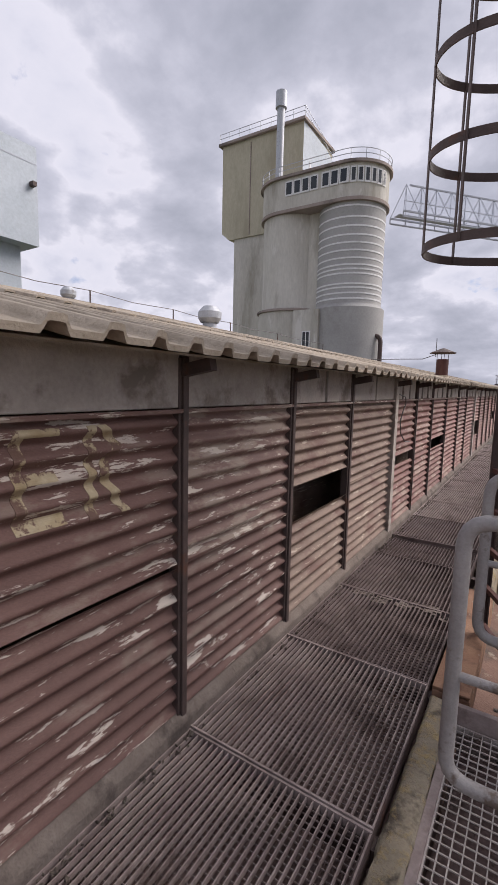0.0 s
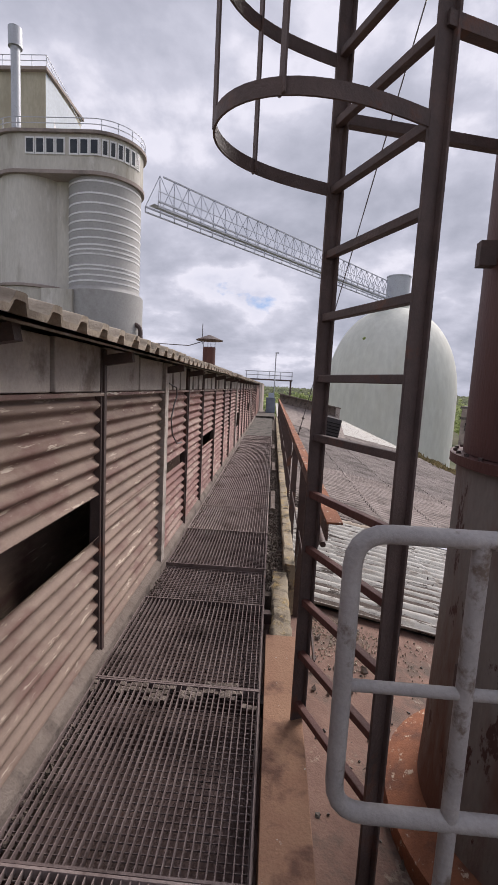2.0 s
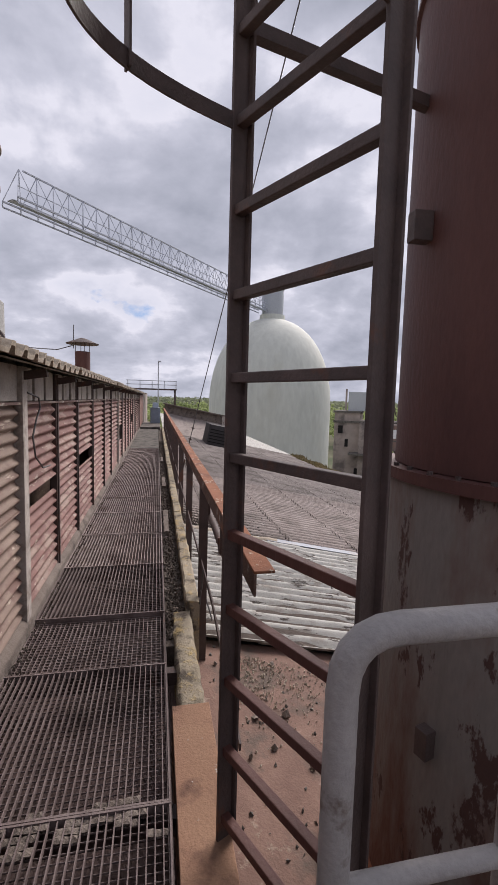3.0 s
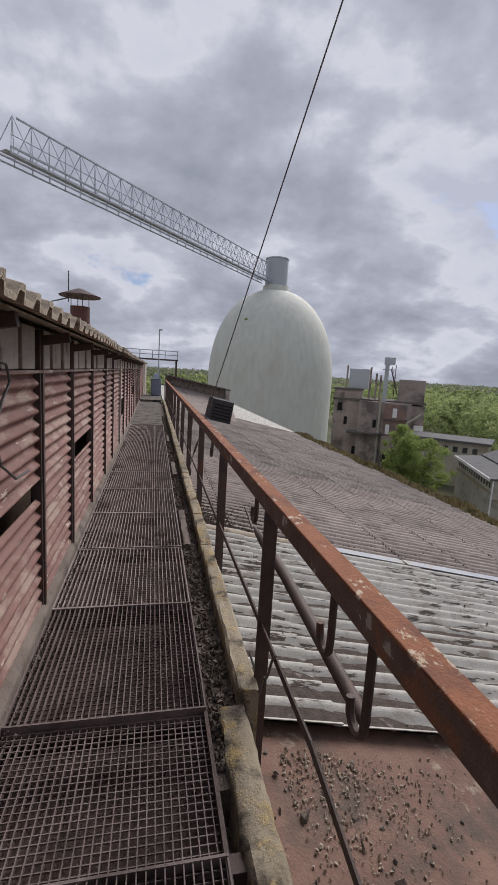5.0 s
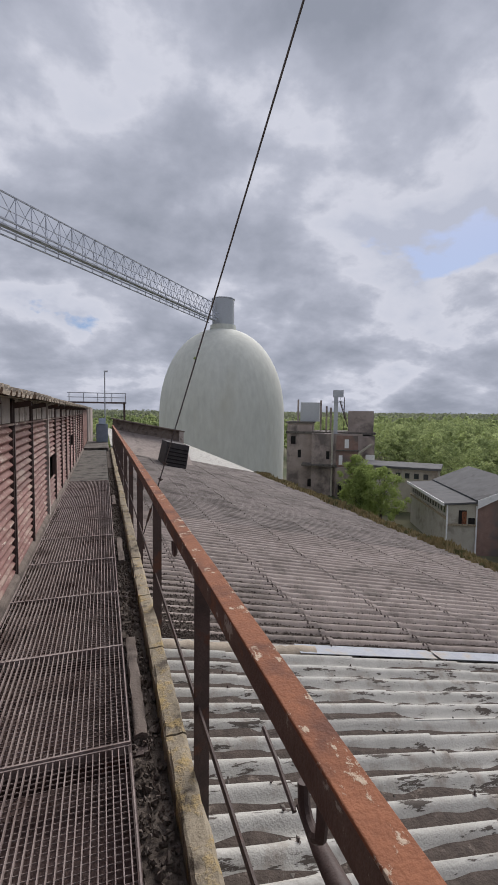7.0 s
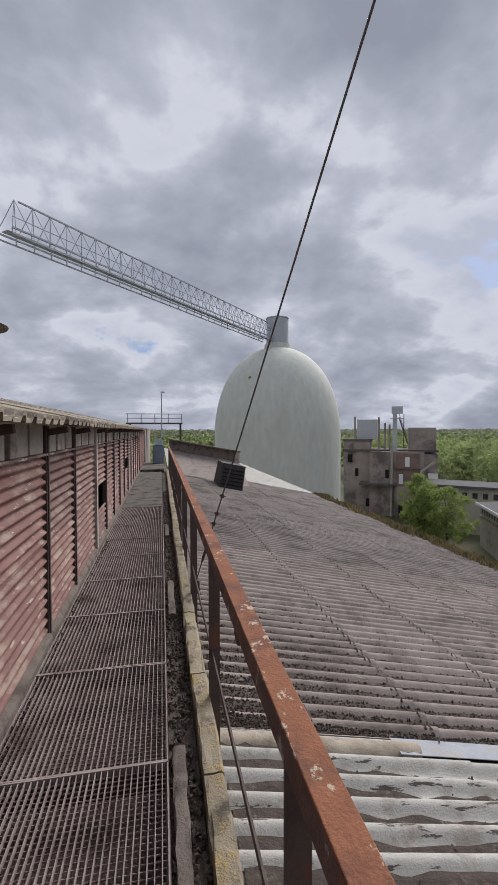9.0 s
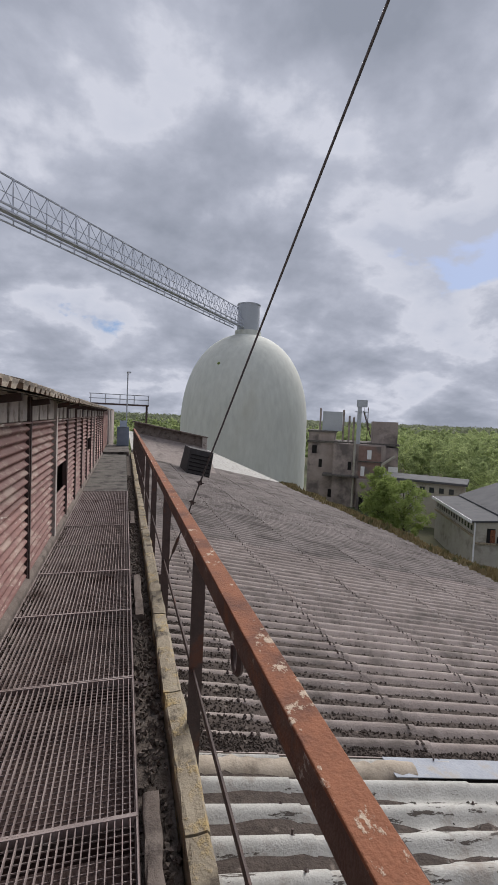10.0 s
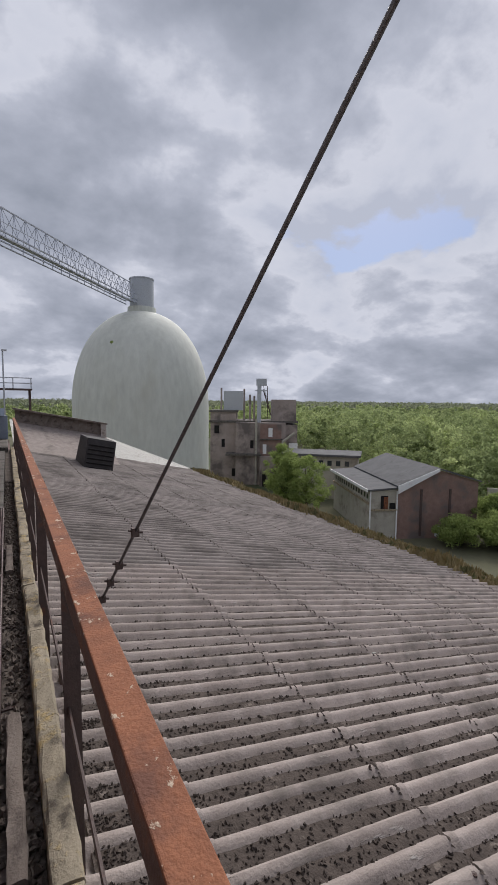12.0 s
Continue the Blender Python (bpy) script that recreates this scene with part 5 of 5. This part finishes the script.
    part("flue", Shape().tube([(-25.6, 45.2, 22.3), (-25.6, 45.2, 31.3)], .42, 12), GALV, t, "tall galvanised flue", smooth=40)
    part("flue_cap", Shape().tube([(-25.6, 45.2, 31.3), (-25.6, 45.2, 32.9)], .62, 12), GALV, t, smooth=40)
    part("side_pipe", Shape().tube(bend([(-13.0, 44, -4), (-13.0, 44, 6.6), (-13.9, 44, 6.9)], .5), .22, 8), DARK_STEEL, t)
    part("banner", Shape().add([(-23.35, 47.9, 24.4), (-23.35, 50.2, 24.0), (-23.35, 47.9, 26.6), (-23.3, 47.9, 24.4), (-23.3, 50.2, 24.0), (-23.3, 47.9, 26.6)], ((0, 1, 2), (5, 4, 3), (0, 3, 4, 1), (1, 4, 5, 2), (2, 5, 3, 0))), WHITE, t, "white wall patch with red scrawl")
    part("scrawl", Shape().bar((-23.27, 47.98, 24.9), (-23.27, 48.15, 25.9), .06, .16).bar((-23.27, 48.15, 25.9), (-23.27, 48.45, 25.0), .06, .16).bar((-23.27, 48.5, 24.8), (-23.27, 48.9, 25.3), .06, .16).bar((-23.27, 48.9, 24.6), (-23.27, 49.3, 24.7), .06, .14), SCRAWL, t, "red paint scrawl")


build_tower()


def build_blue_block():
    b = thing("blue_clad_building", (-47, 27, -21), "tall pale blue clad industrial building", "building")
    part("upper_block", Shape().box(-62, -41.9, 20, 27, 14.6, 23.6), BLUE_GREY, b)
    part("lower_block", Shape().box(-62, -43.5, 20, 26, -21, 14.6), BLUE_GREY, b)
    part("seam", Shape().box(-62, -41.88, 19.98, 27.02, 22.0, 22.1), TRUSS_PAINT, b)
    part("wall_lamp", Shape().box(-41.9, -41.3, 26.2, 26.6, 19.9, 20.3), DARK_STEEL, b)


build_blue_block()


# ---- old plant, shed, woods ----
def build_plant():
    p = thing("old_plant", (60, 113, -21), "derelict brick and concrete plant building with rooftop tanks", "building")
    turn = Matrix.Translation((60, 112, 0)) @ Euler((0, 0, radians(-29))).to_matrix().to_4x4()

    def blk(name, x0, x1, y0, y1, z0, z1, mat, label=""):
        return part(name, Shape().box(x0, x1, y0, y1, z0, z1, turn), mat, p, label)
    blk("main_block", -6.4, 7.2, 0, 16, -21, -4.0, PLANT)
    blk("brick_face", 0.3, 6.0, -0.4, 0.0, -21, -4.4, BRICK, "brick bay")
    blk("left_wing", -13.5, -6.4, 3.0, 16, -21, -1.2, PLANT)
    blk("right_wing", 7.2, 10.5, 1.5, 14, -21, -4.6, PLANT)
    blk("white_face", 8.2, 10.6, 1.3, 1.5, -13, -9.6, WHITE)
    blk("roof_house", 3.6, 10.2, 3.0, 12, -4.0, 2.3, PLANT)
    blk("roof_slab", -13.8, 10.8, 2.6, 16.2, -4.2, -3.6, DARK_CONCRETE)
    blk("wing_slab", -13.8, -6.0, 2.6, 16.2, -1.3, -0.8, DARK_CONCRETE)
    blk("canopy", -9.0, 0.6, -2.0, 3.0, -12.8, -12.4, DARK_CONCRETE)
    blk("porch", 0.2, 4.6, -2.5, 0, -21, -13.0, PLANT)
    blk("door", 0.9, 1.9, -2.6, -2.5, -21, -17.6, BLACK)
    blk("ledge", 0.2, 6.3, -0.9, -0.4, -8.6, -8.3, DARK_CONCRETE)
    blk("sign_panel", 2.5, 3.6, -0.55, -0.4, -7.8, -5.4, WHITE, "small white panel")
    blk("sign_panel", 1.0, 2.0, -0.55, -0.4, -12.4, -9.8, WHITE, "small white panel")
    for x in (-10.4, -2.4):
        blk("window", x, x + 0.9, 2.9 if x < -7 else -0.06, 3.0 if x < -7 else 0.0, -11, -8.8, BLACK)
    for x, z in ((-12.4, -5), (-7.5, -17)):
        blk("opening", x, x + 1.3, 2.9 if x < -6.4 else -0.06, 3.0 if x < -6.4 else 0.0, z - 2.2, z, BLACK)
    blk("roof_tank", -10.0, -4.6, 5, 10, -0.8, 4.6, GALV, "large pale roof tank")
    for x, h in ((-10.6, 5.4), (-4.2, 5.2), (-2.6, 3.6), (-1.4, 3.2)):
        part("vent_pipe", Shape().tube([turn @ Vector((x, 4.6, -3.8)), turn @ Vector((x, 4.6, h))], .28, 8), PLANT, p)
    part("elevator_leg", Shape().box(-0.6, 0.5, 1.2, 2.4, -4, 7.6, turn).box(-1.2, 2.2, 0.9, 2.6, 4.6, 4.8, turn).box(-0.9, 1.9, 1.0, 2.4, 6.0, 7.9, turn), GALV, p, "grey bucket elevator head")
    part("stair_flight", Shape().bar(turn @ Vector((1, 2, 5)), turn @ Vector((3.2, 2, -2)), .9, .3).bar(turn @ Vector((1, 2, 6)), turn @ Vector((3.2, 2, -1)), .1, .1).bar(turn @ Vector((2.2, 2, 6)), turn @ Vector((2.2, 2, -3)), .15, .15), DARK_STEEL, p)
    part("down_pipe", Shape().tube([turn @ Vector((-0.8, -.3, -21)), turn @ Vector((-0.8, -.3, -3))], .32, 8), SHED_WALL, p, "pale downpipe")
    part("duct", Shape().tube([turn @ Vector((6.2, -.6, -11)), turn @ Vector((6.4, -.6, -9)), turn @ Vector((9.6, -.6, -6.6))], .35, 8), SHED_WALL, p)


build_plant()


def build_sheds():
    s = thing("gabled_shed", (52.4, 61.6, -21), "beige and brick industrial shed with a grey roof", "building")
    corner, along, across = Vector((52.4, 61.6, 0)), Vector((0.403, 0.915, 0)), Vector((0.915, -0.403, 0))

    def at(a, b, z):
        return corner + across * a + along * b + Vector((0, 0, z))

    def slab(name, profile, b0, b1, mat, label=""):
        """Pushes an outline of (across, height) pairs along the building."""
        n = len(profile)
        v = [at(a, b0, z) for a, z in profile] + [at(a, b1, z) for a, z in profile]
        f = [tuple(reversed(range(n))), tuple(range(n, 2 * n))] + [(k, (k + 1) % n, (k + 1) % n + n, k + n) for k in range(n)]
        return part(name, Shape().add(v, f), mat, s, label)

    def panel(name, a0, a1, b, z0, z1, mat, label="", depth=0.06):
        return slab(name, [(a0, z0), (a1, z0), (a1, z1), (a0, z1)], b - depth, b, mat, label)

    def side(name, b0, b1, z0, z1, mat, label="", depth=0.06):
        return slab(name, [(-depth, z0), (0, z0), (0, z1), (-depth, z1)], b0, b1, mat, label)

    slab("brick_gable", [(4.6, -21), (18.5, -21), (18.5, -11.4), (11.4, -9.35), (4.6, -12.3)], 0, 22, BRICK, "red brick gable wall")
    slab("lean_to", [(0, -21), (4.59, -21), (4.59, -12.6), (0, -13.0)], 0.05, 22, SHED_WALL, "beige rendered lean-to")
    slab("lean_to_roof", [(-0.7, -12.85), (4.58, -12.45), (4.58, -12.2), (-0.7, -12.6)], -0.35, 22.3, SHED_ROOF)
    slab("roof_slope", [(4.3, -12.2), (11.4, -9.3), (11.4, -9.0), (4.3, -11.95)], -0.4, 22.3, SHED_ROOF)
    slab("roof_slope", [(11.41, -9.3), (18.9, -11.45), (18.9, -11.2), (11.41, -9.0)], -0.4, 22.3, SHED_ROOF)
    slab("verge_board", [(4.4, -13.3), (11.4, -9.55), (11.4, -9.05), (4.4, -11.95)], -0.55, -0.41, WHITE, "wide white verge board")
    slab("eave_board", [(-0.85, -13.0), (-0.71, -13.0), (-0.71, -12.5), (-0.85, -12.5)], -0.35, 22.3, WHITE, "white eave board")
    for k in range(14):
        w = side("window", 1.0 + 1.45 * k, 1.95 + 1.45 * k, -14.5, -13.5, SHED_WALL, "small framed window")
        part("pane", Shape().add([at(-0.08, b, z) for b, z in ((1.12 + 1.45 * k, -14.4), (1.83 + 1.45 * k, -14.4), (1.83 + 1.45 * k, -13.6), (1.12 + 1.45 * k, -13.6))] +
                                 [at(-0.065, b, z) for b, z in ((1.12 + 1.45 * k, -14.4), (1.83 + 1.45 * k, -14.4), (1.83 + 1.45 * k, -13.6), (1.12 + 1.45 * k, -13.6))],
                                 ((0, 1, 2, 3), (7, 6, 5, 4), (0, 4, 5, 1), (1, 5, 6, 2), (2, 6, 7, 3), (3, 7, 4, 0))), GLASS, w)
    side("string_course", 0, 22, -15.3, -14.95, CONCRETE, depth=0.25)
    for a, b in ((-0.15, -0.15), (4.4, -0.15)):
        part("down_pipe", Shape().tube([at(a, b, -21), at(a, b, -12.9)], .12, 8), WHITE, s)
    panel("ledge", 0, 4.55, 0.05, -16.2, -15.9, CONCRETE, depth=0.3)
    panel("doorway", 1.7, 2.9, 0.05, -15.9, -13.7, BLACK)
    panel("open_door", 2.2, 2.9, -0.02, -15.9, -13.9, RUST, "rust-red door leaf standing ajar")
    panel("opening", 3.2, 4.2, 0.05, -15.9, -14.9, BLACK)
    for a in (8.6, 13.6):
        panel("steel_strip", a - 0.18, a + 0.18, 0.0, -20.5, -12.6, DARK_STEEL, depth=0.15)
    panel("wall_box", 11.2, 11.9, 0.0, -20.6, -18.9, WHITE, "white meter box", depth=0.3)
    h = thing("long_hall", (62, 92, -21), "long low hall with a flat grey roof", "building")
    part("wall", Shape().box(-9, 9, -5, 5, -21, -11.0, Matrix.Translation((68, 95, 0)) @ Euler((0, 0, radians(-44))).to_matrix().to_4x4()), SHED_WALL, h)
    part("roof", Shape().box(-9.6, 9.6, -5.8, 5.6, -11.0, -10.5, Matrix.Translation((68, 95, 0)) @ Euler((0, 0, radians(-44))).to_matrix().to_4x4()), SHED_ROOF, h)
    for k in range(8):
        part("window", Shape().box(-8 + 2 * k, -7 + 2 * k, -5.08, -5, -13.2, -12, Matrix.Translation((68, 95, 0)) @ Euler((0, 0, radians(-44))).to_matrix().to_4x4()), GLASS, h)
    w = thing("pale_wall", (76, 52, -21), "pale rendered boundary wall", "wall")
    part("wall", Shape().bar((72.5, 54.5, -16.9), (92, 40, -16.9), .4, 8.2), SHED_WALL, w)


build_sheds()


def leaf_cloud(centres, rng, per, size):
    """Leaves as small bent quads round clump centres (x, y, z, radius)."""
    c = np.repeat(np.array(centres), per, axis=0)
    n = len(c)
    g = np.random.RandomState(rng.randrange(10 ** 6))
    d = g.normal(size=(n, 3))
    d /= np.linalg.norm(d, axis=1)[:, None]
    p = c[:, :3] + d * (c[:, 3] * g.uniform(0.35, 1.05, n))[:, None] * np.array((1, 1, 0.8))
    a, b = g.normal(size=(n, 3)), g.normal(size=(n, 3))
    a /= np.linalg.norm(a, axis=1)[:, None]
    b = np.cross(a, b)
    b /= np.linalg.norm(b, axis=1)[:, None]
    s = (size * g.uniform(0.6, 1.4, n))[:, None]
    v = np.stack([p - a * s, p - b * s * 0.6, p + a * s, p + b * s * 0.6], axis=1).reshape(-1, 3)
    f = np.arange(4 * n).reshape(-1, 4)
    sh = Shape()
    sh.v, sh.f = [tuple(q) for q in v.tolist()], [tuple(q) for q in f.tolist()]
    return sh


def raw_mesh(name, sh, mat):
    me = bpy.data.meshes.new(name)
    me.from_pydata(sh.v, [], sh.f)
    me.materials.append(mat)
    return me


def build_tree(x, y, top, spread, seed, label):
    rng = random.Random(seed)
    t = thing("tree", (x, y, -21), label, "tree", "trees by the sheds")
    h = top + 21
    trunk = Shape().tube([(x, y, -21.2), (x + .2, y, -21 + h * .3), (x - .1, y + .2, -21 + h * .65)], [.32, .24, .12], 9)
    cs = []
    for k in range(14):
        a, z = rng.uniform(0, 6.28), -21 + h * rng.uniform(.25, .7)
        q = (x + spread * .75 * math.cos(a) * rng.uniform(.4, 1), y + spread * .75 * math.sin(a) * rng.uniform(.4, 1), z + h * .15)
        trunk.tube([(x, y, z - h * .05), ((x + q[0]) / 2, (y + q[1]) / 2, z + h * .08), q], [.10, .07, .03], 6)
    for k in range(105):
        a, u = rng.uniform(0, 6.28), rng.random()
        z = -21 + h * (0.22 + 0.74 * u)
        rr = spread * math.sqrt(max(0.03, 1 - (1.75 * u - 0.72) ** 2)) * math.sqrt(rng.random()) * (0.8 + .35 * rng.random())
        cs.append((x + rr * math.cos(a), y + rr * math.sin(a), z, rng.uniform(.55, 1.2)))
    part("trunk", trunk, BARK, t, smooth=40)
    ob = new("crown", raw_mesh("crown", leaf_cloud(cs, rng, 120, 0.15), LEAF))
    ob.parent = t
    ob.matrix_parent_inverse = Matrix.Translation((-x, -y, 21))


build_tree(50.6, 77.2, -8.4, 4.6, 1, "bright green spring tree beside the shed")
build_tree(49.6, 84.5, -6.8, 3.8, 2, "darker green tree by the plant")
build_tree(71.5, 52.6, -13.4, 3.4, 3, "leafy tree at the brick gable")
build_tree(68.0, 49.5, -15.6, 3.0, 5, "low bushy tree below the roof edge")
build_tree(72.0, 46.5, -15.0, 3.6, 9, "low bushy tree below the roof edge")
build_tree(76.5, 50.5, -12.6, 3.8, 6, "spreading tree behind the brick gable")
build_tree(62.0, 52.2, -16.0, 3.4, 7, "bushy tree in front of the brick gable")
build_tree(66.5, 47.5, -15.2, 3.6, 8, "bushy tree in front of the brick gable")
build_tree(48.0, 80.0, -9.0, 2.6, 4, "young tree beside the plant")

ground = setting("ground", Shape().add([(-3000, -3000, -21), (3000, -3000, -21), (3000, 3000, -21), (-3000, 3000, -21)], ((0, 1, 2, 3),)), GROUND, "scrubby ground around the works", category="ground")


def build_woods():
    rng = random.Random(77)

    def stand(trees, a0, a1, r0, r1, clumps, per, size, name, label):
        cs, n = [], 0
        while n < trees:
            a, r = radians(rng.uniform(a0, a1)), math.sqrt(rng.uniform(r0 * r0, r1 * r1))
            x, y = r * math.sin(a), r * math.cos(a)
            if r < 200 and x < 80 + 0.3 * max(0, y - 55):
                continue
            n += 1
            h = rng.uniform(10.5, 18.5) + 4.0 * noise.noise(Vector((x * .025, y * .025, 0))) + 0.006 * r
            w = rng.uniform(3.0, 5.4)
            for k in range(clumps):
                b, u = rng.uniform(0, 6.28), rng.random()
                q = w * math.sqrt(max(0.04, 1 - (1.6 * u - 0.6) ** 2)) * math.sqrt(rng.random())
                cs.append((x + q * math.cos(b), y + q * math.sin(b), -21 + h * (0.25 + 0.72 * u), rng.uniform(0.8, 1.7)))
        ob = new(name, raw_mesh(name, leaf_cloud(cs, rng, per, size), LEAF_DARK))
        tagged(ob, label, "woods", kind="stuff")

    stand(760, 24, 68, 105, 290, 20, 44, 0.32, "woodland", "fresh green spring woodland beyond the sheds")
    stand(1100, 24, 68, 290, 540, 6, 26, 0.75, "woodland", "green spring woodland reaching to the horizon")
    stand(500, -14, 24, 110, 520, 6, 22, 0.8, "woodland", "green spring woodland behind the silo")
    stand(260, 68, 100, 110, 500, 6, 20, 0.8, "woodland", "green spring woodland beside the works")
    far = []
    while len(far) < 7000:
        a, r = rng.uniform(radians(-70), radians(110)), 520 + 1500 * rng.random()
        x, y = r * math.sin(a), r * math.cos(a)
        h = rng.uniform(14, 20) + 0.006 * (r - 500)
        far.append((x, y, -21 + h - 4, rng.uniform(5, 9)))
    ob = new("far_woodland", raw_mesh("far_woodland", leaf_cloud(far, rng, 26, 2.2), LEAF_HAZE))
    tagged(ob, "distant woodland ridge on the horizon, haze put into its colour", "woods", kind="stuff")


build_woods()
